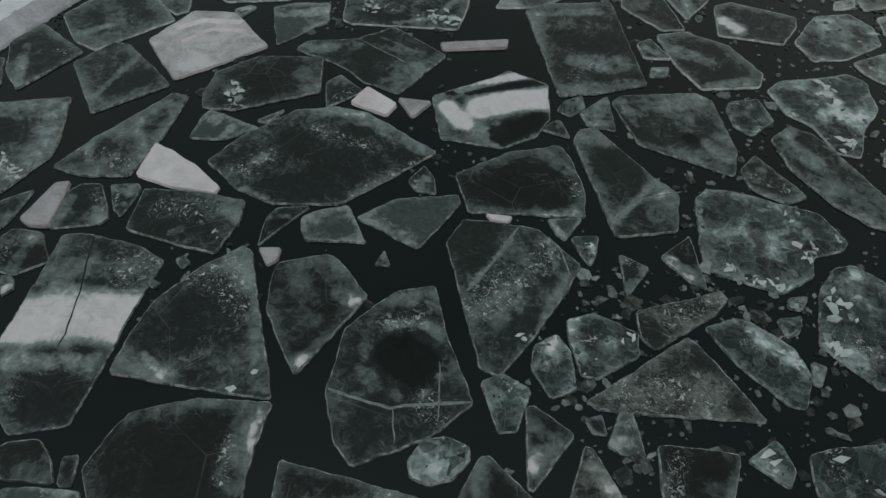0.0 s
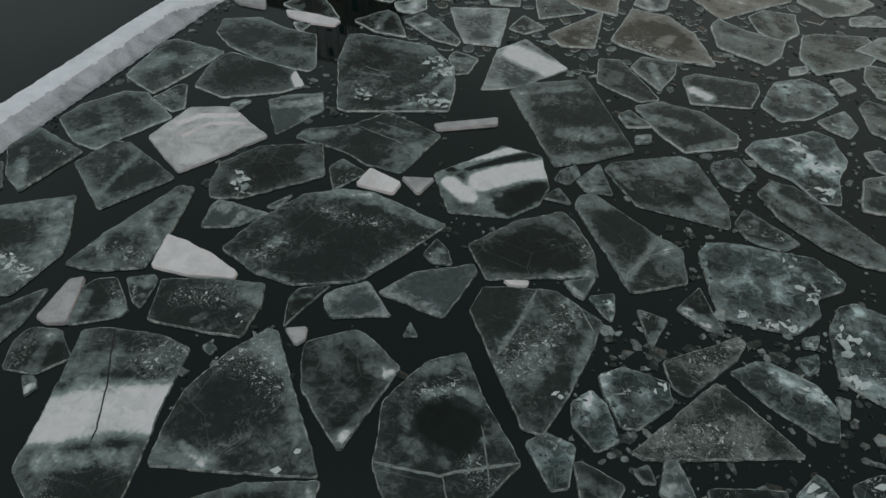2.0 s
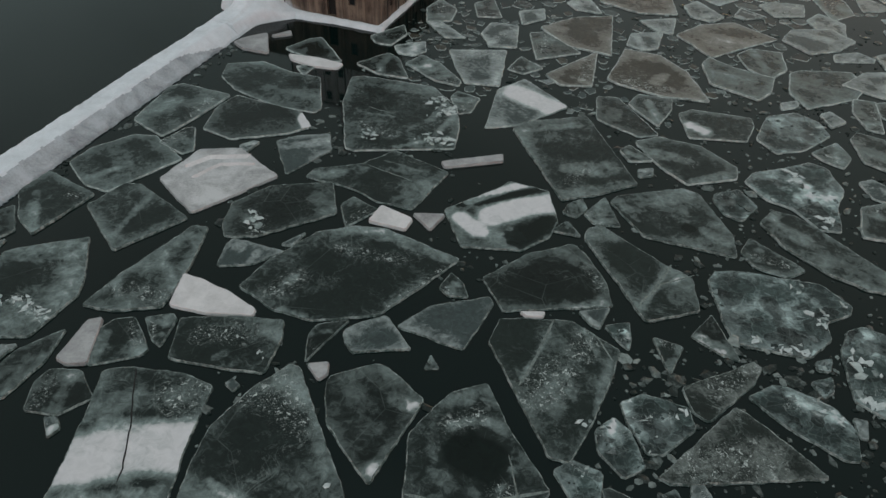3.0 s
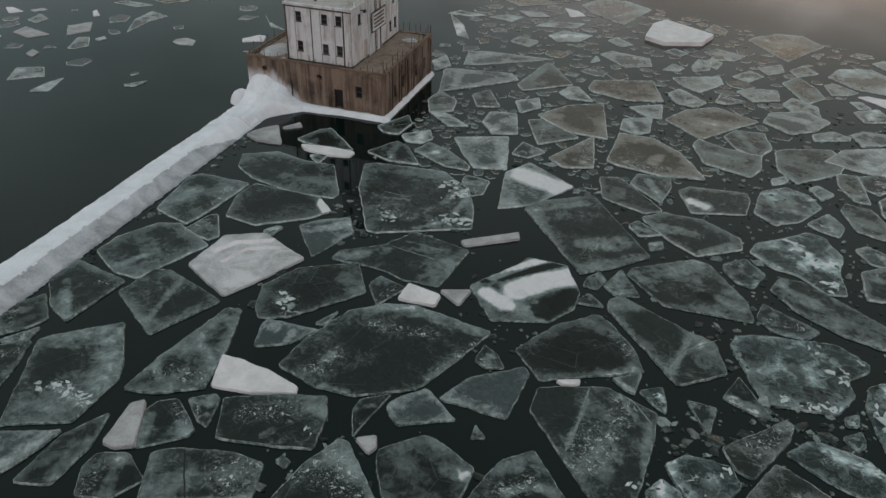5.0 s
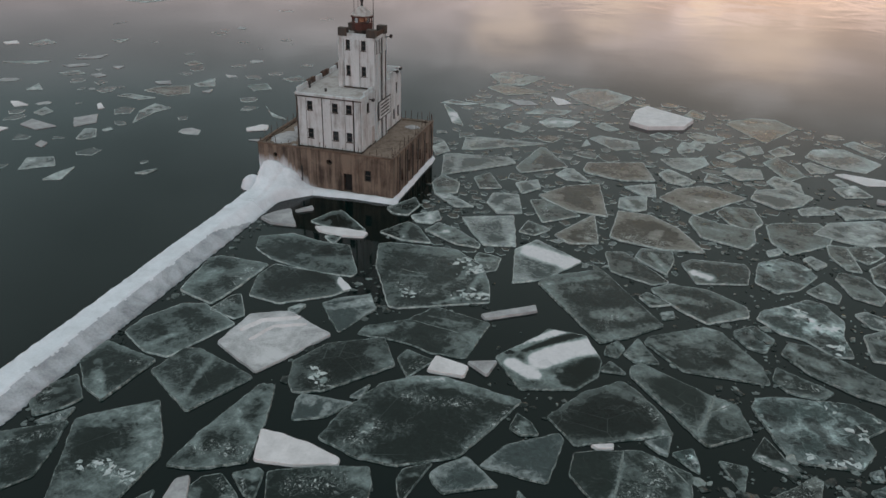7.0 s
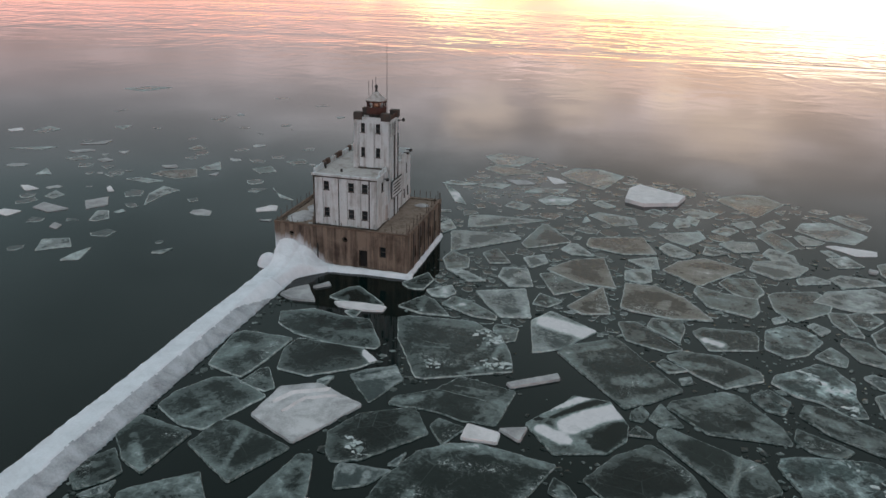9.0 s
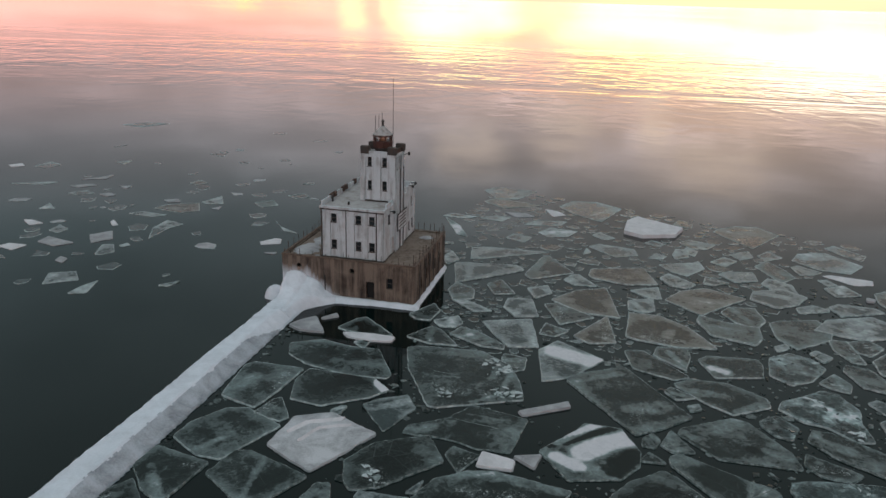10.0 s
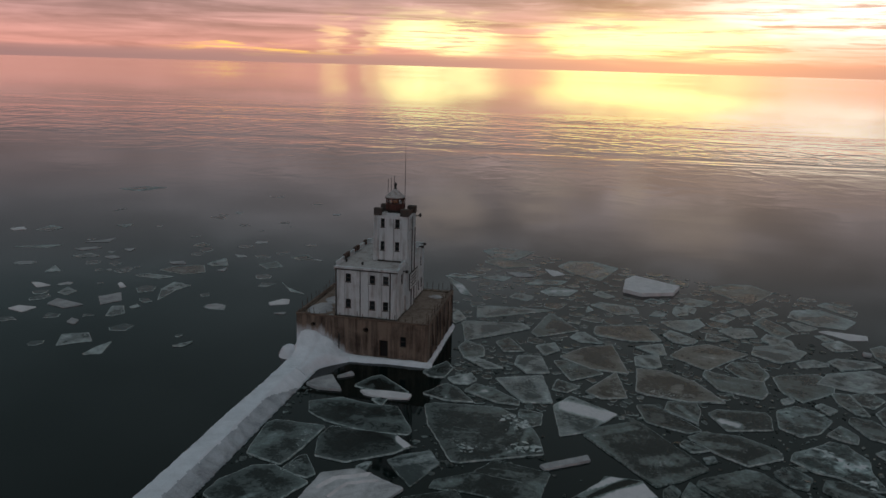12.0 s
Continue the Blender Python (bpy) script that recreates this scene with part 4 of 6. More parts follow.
def chance_marks(corners, seed):
    """Frost, clear ice and grit for a floe that has nothing else to tell it by."""
    r = random.Random(seed * 31 + 5)
    size = math.sqrt((max(p[0] for p in corners) - min(p[0] for p in corners)) * (max(p[1] for p in corners) - min(p[1] for p in corners)))
    n, out = len(corners), []
    cx, cy = sum(p[0] for p in corners) / n, sum(p[1] for p in corners) / n

    def spot(much):
        a = corners[r.randrange(n)]
        return (cx + (a[0] - cx) * much, cy + (a[1] - cy) * much)

    for _ in range(r.choice((1, 2, 2, 3))):
        a, c = spot(r.uniform(0.2, 0.9)), spot(r.uniform(0.2, 0.9))
        out.append((r.choice("fFF"), [a, c], size * r.uniform(0.05, 0.18)))
    for _ in range(r.choice((0, 1, 1, 2))):
        out.append(("c", [spot(r.uniform(0.1, 0.5)), spot(r.uniform(0.0, 0.4))], size * r.uniform(0.08, 0.2)))
    for _ in range(r.choice((0, 1, 1))):
        out.append(("g", [spot(r.uniform(0.4, 0.9)), spot(r.uniform(0.5, 0.9))], size * r.uniform(0.06, 0.14)))
    return out


def ice_floe(look_of, corners, marks=()):
    """One floe afloat, from its corners in metres; marks are stretches of thin or thick frost (f, F), clear ice (c, C), snow (s), grit (g), healed (k) or dark (K) cracks, snow ridges (R) and heaps of small plates (p)."""
    k = len(FLOES)
    marks = list(marks) + [m for m in MARKS if inside(corners, *m[1][0])]
    if not any(m[0] in "fFcCs" for m in marks):
        marks += chance_marks(corners, k)
    cx, cy = sum(p[0] for p in corners) / len(corners), sum(p[1] for p in corners) / len(corners)
    area = sum(a[0] * b[1] - b[0] * a[1] for a, b in zip(corners, corners[1:] + corners[:1])) / 2
    loc = [(x - cx, y - cy) for x, y in (corners if area > 0 else corners[::-1])]
    far, size = math.hypot(cx - 30, cy + 60), max(0.4, math.sqrt(abs(area)))
    pts = outline(loc, 0.22 if far < 55 else 0.4 if far < 85 else 0.8, min(0.075, 0.022 * size), k * 3.7)
    kind = LOOK.get(look_of, look_of)
    white = kind in ("snow", "snowy", "drifted")
    top = 0.10 + 0.06 * ((k * 0.618034) % 1.0) + (0.08 if white else 0)
    if far > 85:
        top *= 0.4
    if look_of == "block":
        top = 0.55
    local = [(m, [(x - cx, y - cy) for x, y in line], w) for m, line, w in marks]
    edge_line = [(p.x, p.y) for p in pts]
    edge_line.append(edge_line[0])
    vs, fs = floe_top(pts, 0.22 if far < 55 else 0.42 if far < 85 else 0.9)
    b = bmesh.new()
    lay, lay_grit = b.verts.layers.float.new("frost"), b.verts.layers.float.new("grit")
    reach = min(1.7, 0.22 * size)
    old = 0.10 * smooth(28.0, 72.0, far)  # haze over the farther pack, put into the ice as extra frost

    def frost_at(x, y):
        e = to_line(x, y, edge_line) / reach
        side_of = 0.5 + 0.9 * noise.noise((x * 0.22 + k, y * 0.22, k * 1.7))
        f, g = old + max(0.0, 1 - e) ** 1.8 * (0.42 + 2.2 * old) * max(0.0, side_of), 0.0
        for m, line, w in local:
            if m in WEIGHT:
                wob = 1 + (0.10 if m == "s" and len(line) > 1 else 0.4) * noise.noise((x * 0.8, y * 0.8, k)) + (0.25 * noise.noise((x * 2.6, y * 2.6, k)) if m in "cCF" else 0)
                d = to_line(x, y, line) / (w * wob)
                soft = max(0.0, min(1.0, ((1.7 if m == "c" else 1.3) - d) / {"s": 0.7, "C": 0.45, "F": 0.8, "c": 1.5}.get(m, 0.9)))
                mottle = 1.0 if m not in "fF" else 0.8 + 0.8 * noise.noise((x * 1.3 + k, y * 1.3, 2)) + 0.5 * noise.noise((x * 3.7, y * 3.7, k))
                f += WEIGHT[m] * soft * soft * (3 - 2 * soft) * max(0.0, mottle)
            elif m == "g":
                g = max(g, min(1.0, max(0.0, 1.4 - to_line(x, y, line) / w)))
        return f, g

    up = []
    for v in vs:
        nv = b.verts.new((v.x, v.y, top))
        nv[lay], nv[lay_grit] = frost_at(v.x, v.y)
        up.append(nv)
    for f in fs:
        try:
            b.faces.new([up[i] for i in f])
        except ValueError:
            pass
    ob = part("ice_floe", b, M[kind])
    # the raised, frosted edge
    b = bmesh.new()
    n, rings = len(pts), []
    rim_w = min(0.055, 0.03 * size) if far < 60 else min(0.12, 0.05 * size)
    wide = [rim_w * (0.45 + 0.9 * abs(noise.noise((p.x * 0.9, p.y * 0.9, k + 5)))) for p in pts]
    for d, z in ((-0.09, -0.25), (-0.02, top - 0.05), (0.004, top + 0.022), (1.0, top + 0.004)):
        ins = [q for q in inset(pts, d)] if d < 1 else [p + (q - p) * w for p, q, w in zip(pts, inset(pts, 1.0), wide)]
        rings.append([b.verts.new((q.x, q.y, z)) for q in ins])
    for a, c in zip(rings, rings[1:]):
        for i in range(n):
            b.faces.new([a[i], a[(i + 1) % n], c[(i + 1) % n], c[i]])
    part("rim", b, M[kind if white else "rim" if far < 48 else "farrim"], ob, "" if white else "thin frosted edge")
    ob.location = (cx, cy, 0)
    tagged(ob, ICE_WORDS[kind], "ice floe", "floating ice floes")
    for m, line, w in local:
        if m == "R":
            part("snow_ridge", ridge(line, w, w * 0.55, top + 0.002), M["snow"], ob, "rounded ridge of drifted snow")
        elif m in "kK":
            part("crack", ridge(line, w, 0.02 if m == "k" else 0.004, top + 0.004), M["healed" if m == "k" else "void"], ob, "pale healed crack" if m == "k" else "thin dark crack")
        elif m == "p":
            r = random.Random(k * 7 + 1)
            long = sum(math.dist(a, c) for a, c in zip(line, line[1:]))
            for j in range(int(2 + 7 * long)):
                q = r.random() * max(1, len(line) - 1)
                a, c = line[int(q)], line[min(int(q) + 1, len(line) - 1)]
                x, y = (a[0] + (c[0] - a[0]) * (q % 1) + r.gauss(0, w * 1.2), a[1] + (c[1] - a[1]) * (q % 1) + r.gauss(0, w * 1.2))
                s = w * (0.5 + 0.9 * r.random())
                if inside(edge_line[:-1], x, y) and to_line(x, y, edge_line) > s * 0.5:
                    part("ice_plate", plate(x, y, top, s, k * 900 + j), M[r.choice(("chip", "shard", "shard"))], ob)
    if kind == "chunk":
        r = random.Random(k)
        left, tries = int(5 + 2.2 * size), 0
        while left and tries < 200:
            tries += 1
            x, y = r.choice(pts) * (r.uniform(0.2, 0.97) if r.random() < 0.45 else r.uniform(0.86, 0.97))
            s = 0.09 + 0.42 * r.random() ** 2.2
            if inside(edge_line[:-1], x, y) and to_line(x, y, edge_line) > s * 0.6:
                part("ice_plate", plate(x, y, top, s, k * 100 + tries), M[r.choice(("chunk", "chunk", "pale", "pale", "chip"))], ob)
                left -= 1
    FLOES.append((ob, corners, look_of, top))
    return ob


# ---- what lies on the floes ----
# the floe with a band of snow
mark("F", [(9.44, -53.97), (13.01, -51.89)], 0.55)
mark("g", [(9.73, -46.58), (11.26, -47.06)], 0.8)
mark("g", [(10.24, -45.56), (11.63, -45.46)], 0.5)
mark("c", [(11.7, -54.53), (13.02, -53.76)], 1.3)
mark("g", [(11.11, -55.23)], 0.5)
mark("f", [(8.1, -47.53), (6.29, -49.51)], 1)
mark("F", [(7.81, -49.31), (11.42, -48.08)], 0.4)
# the triangular floe beside it
mark("g", [(13.94, -44.58), (15.54, -44.56), (17.46, -45.21)], 1)
mark("g", [(14.78, -42.91), (17.24, -44.46)], 0.5)
mark("f", [(14.01, -50.92), (16.21, -50.61)], 0.7)
mark("F", [(15.08, -50.22), (16.82, -50.74)], 0.22)
mark("p", [(20.56, -49.57), (20.74, -49.54)], 0.3)
mark("f", [(14.92, -42.58), (16, -42.91)], 0.8)
mark("f", [(18.45, -45.49), (21.4, -48.53)], 0.5)
# the clear floe at the fork
mark("F", [(22.35, -49.62), (23.72, -52.34)], 0.5)
mark("f", [(21.78, -50.12), (23.06, -53.36)], 0.8)
mark("F", [(16.98, -52.62), (18.07, -51.63)], 0.25)
mark("c", [(18.72, -54.26), (20.01, -52.19)], 1.8)
mark("c", [(21.49, -54.26)], 1.5)
mark("g", [(21.79, -51.83), (22.83, -53.49)], 0.4)
# the pointed floe
mark("F", [(21.61, -42), (23, -41.98)], 0.42)
mark("f", [(18.7, -41.79), (21.19, -43.9)], 0.8)
mark("f", [(22.2, -47.13), (22.77, -43.81)], 0.45)
mark("F", [(22.2, -47.02), (22.45, -46.4)], 0.5)
mark("f", [(20, -40.33), (21.25, -40.76)], 0.35)
mark("c", [(21.39, -43.14), (20.22, -42.28)], 0.6)
# the floe with a dark eye
mark("F", [(25.06, -42.39), (26.18, -41.33), (27.6, -41.5)], 0.35)
mark("f", [(24.46, -43.65), (24.96, -44.95), (26.26, -45.79), (27.53, -45.79)], 0.5)
mark("F", [(28.51, -44.97), (28.81, -43.79)], 0.35)
mark("g", [(25.01, -42.3), (26.12, -41.23)], 0.6)
mark("g", [(28.59, -45.1), (29.81, -45.82)], 0.6)
mark("C", [(26.32, -43.57), (27.35, -43.75)], 1.25)
mark("f", [(24.39, -40.73), (25.99, -39.8)], 0.7)
# the broad veined floe
mark("g", [(28.57, -38.73), (29.22, -36.57)], 1.2)
mark("g", [(30.07, -34.67), (30.21, -32.64)], 0.8)
mark("F", [(27.98, -33.7), (27.5, -38.03)], 0.16)
mark("F", [(29.92, -32.81), (31.6, -34.95)], 0.16)
mark("p", [(31.68, -39.37), (31.71, -39.02)], 0.25)
mark("p", [(27.28, -38.6), (27.43, -38.69)], 0.25)
mark("F", [(31.79, -34.6), (32.08, -38.6)], 0.3)
mark("c", [(27.19, -35.4), (26.74, -36.62)], 0.7)
mark("f", [(29.91, -37.95), (30.92, -36.48)], 1)
# the clear floe behind it
mark("F", [(30.17, -29.66), (28.95, -31.08)], 0.4)
mark("g", [(28.51, -26.89), (30.06, -28.53)], 0.4)
mark("F", [(26.31, -32.25), (29.7, -30.69)], 0.16)
mark("c", [(24.76, -29.97), (27.5, -28.35)], 1.8)
mark("f", [(26.42, -26.02), (28.31, -26.71)], 0.6)
# the floe split by a pale seam
mark("c", [(30.6, -24.76), (32.13, -24.75)], 1.2)
mark("F", [(32.78, -29.35), (33.52, -25.49)], 0.2)
mark("F", [(32.85, -29.98), (35.61, -27.84)], 0.6)
mark("F", [(33.39, -27.12), (34.75, -25.33)], 0.2)
mark("f", [(28.26, -23.37), (29.59, -23.21)], 0.5)
mark("f", [(33.49, -25.39), (34.88, -26.24)], 0.6)
# the great lens-shaped floe
mark("F", [(14.96, -29.12), (20.08, -29.65)], 0.75)
mark("F", [(11.48, -30.05), (14.42, -28.97)], 0.4)
mark("F", [(10.98, -36.36), (11.21, -35.51)], 0.4)
mark("g", [(10.84, -37.03), (11.42, -35.5)], 0.8)
mark("F", [(12.08, -38.46), (13.62, -38.32)], 0.3)
mark("g", [(18.16, -35.27), (20.04, -31)], 0.4)
mark("c", [(16.32, -33.79), (14.46, -36.61)], 2.2)
mark("c", [(12.01, -33.31)], 1.2)
mark("g", [(12.64, -31.67), (16.72, -31.14)], 0.5)
# the floe half under drifted snow
mark("s", [(20.98, -24.14), (22.4, -22.46), (24.75, -20.65)], 1.2)
mark("s", [(19.04, -25.22), (20.56, -26.16)], 0.75)
mark("s", [(18.76, -23.2), (21.27, -20.14), (23.09, -18.79)], 0.5)
mark("C", [(17.84, -24.17), (20.71, -21.85), (23.81, -18.96)], 0.42)
mark("C", [(18.42, -23.65), (20.69, -21.77), (23.8, -18.88)], 0.42)
mark("C", [(23.46, -25.85), (24.76, -23.55)], 0.9)
mark("F", [(21.89, -26.41), (22.94, -25.32)], 0.8)
# the half-dark floe
mark("c", [(22.05, -14.12), (25.97, -12.49)], 1.5)
mark("F", [(19.65, -12.01), (23.56, -9.38)], 0.4)
mark("F", [(24.53, -16.1), (27.43, -14.87)], 1)
mark("f", [(25.21, -19.23), (28.95, -16.32)], 0.6)
mark("g", [(25, -17.75), (25.65, -15.7)], 0.6)
# the floe with a small thaw hole
mark("F", [(28.7, -18.56), (30.78, -20.25)], 0.5)
mark("f", [(32.34, -17.25), (33.89, -18.9)], 0.9)
mark("C", [(34.2, -19.88)], 0.5)
mark("F", [(35.35, -19.62), (36.96, -20.54)], 0.45)
mark("f", [(31.5, -21.9), (35.55, -21.92)], 0.5)
mark("g", [(30.19, -21)], 0.4)
# the ringed floe
mark("c", [(5.75, -12.31), (9.46, -12.56)], 1.9)
mark("F", [(11.73, -13.74), (11.84, -10.52), (13.32, -12.27), (13.01, -15.92)], 0.3)
mark("p", [(11.57, -13.25), (12.58, -11.18)], 0.3)
mark("g", [(6.84, -16.61), (9.68, -17.14)], 0.6)
mark("F", [(10.75, -18.74), (13.93, -15.89)], 0.18)
mark("F", [(6.46, -14.91), (8.63, -14.44)], 0.1)
mark("f", [(3.8, -10.22), (9.27, -9.43)], 0.6)
mark("f", [(10.61, -15.23), (11.96, -17.81)], 0.6)
# the long pale floe
mark("F", [(6.63, -24.82), (8.38, -23.75)], 0.6)
mark("f", [(14.26, -24.98), (15.77, -20.64)], 0.9)
mark("F", [(10.72, -20.84), (13.96, -21.03)], 0.14)
mark("c", [(11.01, -23.67), (12.5, -25.21)], 0.7)
# smaller floes by the snow slab
mark("c", [(6.54, -30.79), (6.82, -28.44)], 1.6)
mark("F", [(8.27, -27.29), (10.49, -28.65)], 0.7)
mark("g", [(5.38, -31.21), (6.56, -32.21)], 0.8)
mark("F", [(5.15, -31.65), (5.57, -31.14)], 0.3)
mark("F", [(2.91, -37.75), (4.7, -39.3)], 0.35)
mark("F", [(0.9, -40.06), (2.19, -41.46)], 0.3)
mark("g", [(0.97, -40.78), (4.46, -40.39)], 0.6)
mark("f", [(2.86, -34.89), (2.57, -36.62)], 0.7)
mark("c", [(2.35, -40.01)], 0.8)
mark("F", [(-5.79, -40.51), (-3.36, -38.71)], 1)
mark("F", [(-3.64, -44.14), (-1.58, -44.61), (0.38, -44.93)], 0.25)
mark("g", [(-3.64, -44.14), (-0.3, -44.67)], 0.5)
mark("c", [(-4.96, -42.57)], 1.2)
mark("f", [(-2.43, -40.53), (-0.76, -43.29)], 0.6)
mark("g", [(8.93, -41.97), (11.4, -40.86)], 0.8)
mark("F", [(10.54, -43.23), (10.85, -42.75)], 0.35)
mark("F", [(12.4, -40.16), (13.38, -40.43)], 0.5)
mark("p", [(12.82, -41.88), (12.99, -42.01)], 0.25)
mark("c", [(9.5, -43.69), (11.17, -41.93)], 0.9)
mark("f", [(-8.8, -28.2), (-5.37, -31.63)], 0.8)
mark("F", [(-8.64, -32), (-6.98, -29.31)], 0.35)
mark("c", [(-6.44, -27.79)], 0.7)
mark("c", [(-1.94, -34.53), (-0.79, -33.41)], 0.8)
mark("F", [(-2.95, -31.55), (-2.3, -36.72)], 0.3)
mark("c", [(-3.41, -19.32), (-1.06, -17.36)], 1.6)
mark("s", [(1.52, -17.5), (2.7, -18.66)], 0.35)
mark("F", [(2.87, -22.1), (5.17, -20.29)], 0.6)
mark("f", [(3.56, -24.62)], 0.6)
# broken floes of the pack
mark("F", [(44.36, -33.36), (45.01, -34.08)], 0.4)
mark("F", [(41.95, -33.06), (44.22, -33.76)], 0.35)
mark("g", [(42.05, -33.41), (44.05, -33.06)], 0.7)
mark("c", [(41.27, -33.87)], 0.6)
mark("g", [(37.41, -39.62), (40.73, -38.06)], 1.2)
mark("f", [(37.9, -39.33), (40.88, -37.61)], 1.2)
mark("c", [(40.02, -35.8), (42.64, -37.69)], 0.6)
mark("g", [(37.92, -34.14), (39.72, -31.78)], 0.7)
mark("F", [(39.37, -32.21), (40.07, -31.36)], 0.35)
mark("c", [(37.23, -35.81)], 0.7)
mark("F", [(41.08, -10.1), (41.91, -10.91)], 0.5)
mark("F", [(41.51, -13.1), (43.59, -11.47)], 0.7)
mark("p", [(43.38, -15.34), (44.07, -14.69)], 0.35)
mark("f", [(39.3, -9.8), (40.5, -12.14)], 0.7)
mark("F", [(41.03, -10.37), (41.57, -11.11)], 0.5)
mark("F", [(42.16, -12.15), (43.68, -12.26)], 0.9)
mark("f", [(38.73, -10.65)], 0.8)
mark("F", [(40.06, -17.02), (41.93, -18.07)], 0.7)
mark("c", [(42.08, -20.33)], 0.6)
mark("f", [(43.32, -19.6), (45.92, -20.83)], 0.8)
mark("F", [(39.2, -16.57), (39.95, -15.8)], 0.5)
mark("f", [(39.17, -2.49), (42.04, -3.68)], 1.2)
mark("F", [(38.71, -1.5), (41.3, -0.31)], 0.4)
mark("F", [(30.43, -11.06), (32.81, -11.19)], 0.7)
mark("F", [(33.8, -13.85), (36.05, -11.92)], 0.5)
mark("c", [(33.32, -12.91)], 0.4)
mark("g", [(32.8, -10.99), (33.29, -11.5)], 0.5)
mark("f", [(33.45, 4.9), (37.3, 3.61)], 1)
mark("F", [(32.87, 5.4), (36.79, 5.18)], 0.3)
mark("F", [(35.72, 12.56), (38.56, 9)], 0.8)
mark("f", [(40.7, 6.93), (44.36, 5.59)], 1.6)
# lumps of broken ice
mark("F", [(30.66, -48.34), (30.93, -48.02)], 1.1)
mark("c", [(31.25, -46.7)], 0.5)
mark("p", [(44.1, -40), (45.68, -39.93)], 0.4)
mark("F", [(44.12, -40.08), (45.64, -40.33)], 0.5)

# ---- the floes ----
ice_floe("band", [(7.74, -52.7), (6.49, -49.3), (5.27, -46.55), (6.73, -45.65), (9.59, -44.92), (11.68, -45.05), (12.79, -49.12), (13.75, -51.81), (14.72, -54.97), (12.53, -56.84), (8.49, -54.85)], [("s", [(7.35, -52.1), (12.79, -48.9)], 1.65), ("f", [(9.82, -53.74), (13.03, -52.27)], 0.9), ("c", [(13.75, -54.06)], 1.6), ("f", [(10.29, -46.25)], 0.8), ("K", [(6.82, -45.62), (8.88, -48.46), (9.68, -49.76), (10.62, -51.31), (10.9, -52.14)], 0.05)])
ice_floe("frost", [(14.3, -51.91), (13.53, -49.61), (13.15, -47.52), (13.83, -44.18), (14.85, -41.96), (15.5, -42.01), (18.73, -45.34), (22.27, -48.95), (20.96, -49.53), (17.39, -50.86)], [("f", [(15.2, -43.38), (16.91, -43.77)], 0.6), ("f", [(15, -51.12), (17.06, -50.49)], 0.4), ("c", [(15.6, -47.58)], 1.6)])
ice_floe("dark", [(22.4, -49.13), (23.14, -51.39), (24.17, -53.7), (24.89, -55.55), (22.21, -57.92), (19.25, -57.94), (16.92, -56.27), (16.75, -54.07), (16.81, -53), (19.12, -50.74)], [("f", [(21.98, -50.36), (23.69, -53.31)], 0.7), ("f", [(17.03, -53.22), (20, -50.52)], 0.5)])
ice_floe("dark", [(18.64, -44.75), (17.37, -42.35), (17.4, -41.86), (19.38, -39.98), (20.17, -40), (22.97, -41.35), (22.46, -47.36), (20.72, -46.24)], [("f", [(21.52, -41.97), (22.43, -41.66)], 0.5), ("f", [(22.14, -42.06)], 0.5), ("f", [(22.22, -46.55)], 0.7), ("f", [(19.3, -40.98)], 0.6)])
ice_floe("hole", [(24.29, -47.24), (23.91, -45.95), (23.05, -43.66), (24.1, -40.25), (25.79, -38.81), (27.89, -41.26), (31.06, -44.15), (30.11, -46.86), (27.63, -49.94), (26.21, -49.28)], [("k", [(24.37, -47.11), (25.91, -46.88), (27.62, -46.46), (29.21, -45.33), (30.97, -44.17)], 0.1), ("k", [(27.74, -46.39), (28.81, -47.95)], 0.05), ("k", [(28.43, -42.94), (30.04, -45.87)], 0.05)])
ice_floe("dark", [(24.56, -51.29), (27.43, -50.59), (31.13, -49.63), (32.09, -50.27), (26.39, -54.7), (25.34, -53.02)])
ice_floe("vein", [(24.82, -35.82), (24.79, -33.69), (28.9, -32.16), (32.26, -33.41), (32.28, -35.7), (32.03, -38.85), (31.55, -42.21), (30.4, -42.19), (28.27, -39.78)], [("f", [(29.27, -40.04), (29.58, -37.27)], 1.2), ("k", [(27.91, -32.64), (27.79, -35.76), (27.54, -38.35)], 0.09), ("k", [(29.77, -32.37), (30.98, -33.17), (32.14, -34.52)], 0.06)])
ice_floe("dark", [(22.51, -30.62), (24.55, -27.15), (27.12, -24.89), (28.23, -25.59), (30.19, -27.92), (31.01, -29.88), (24.8, -33)], [("f", [(30.07, -29.59)], 0.6), ("f", [(25, -32.61), (30.88, -29.96)], 0.25), ("c", [(26.37, -29.75)], 1.6)])
ice_floe("vein", [(27.75, -24.01), (27.63, -22.8), (28.56, -22.12), (30.09, -22.94), (33.16, -24.46), (35.33, -25.18), (36.18, -28.15), (33.21, -30.4), (31.13, -27.93)], [("c", [(30.31, -24.96)], 1.1), ("f", [(32.46, -29.23), (33.22, -27.09), (33.81, -24.48)], 0.4), ("k", [(32.79, -28.7), (33.51, -26.67), (35.39, -24.84)], 0.06), ("k", [(32.49, -29.38), (33.23, -27.19), (33.8, -24.42)], 0.12), ("f", [(34.7, -27.31)], 1.0)])
ice_floe("lens", [(8.42, -37.58), (8.87, -34.56), (10.36, -30.73), (12.64, -29.03), (14.61, -28.54), (20.53, -29.52), (19.36, -32.6), (17.74, -36.45), (14.17, -38.45), (11.66, -38.55)])
ice_floe("stripe", [(17.48, -24.77), (20.36, -20.52), (20.76, -19.53), (23.87, -19.53), (25.47, -22.76), (25.43, -24.75), (24.04, -26.96), (20.12, -28.21), (18.89, -26.67)])
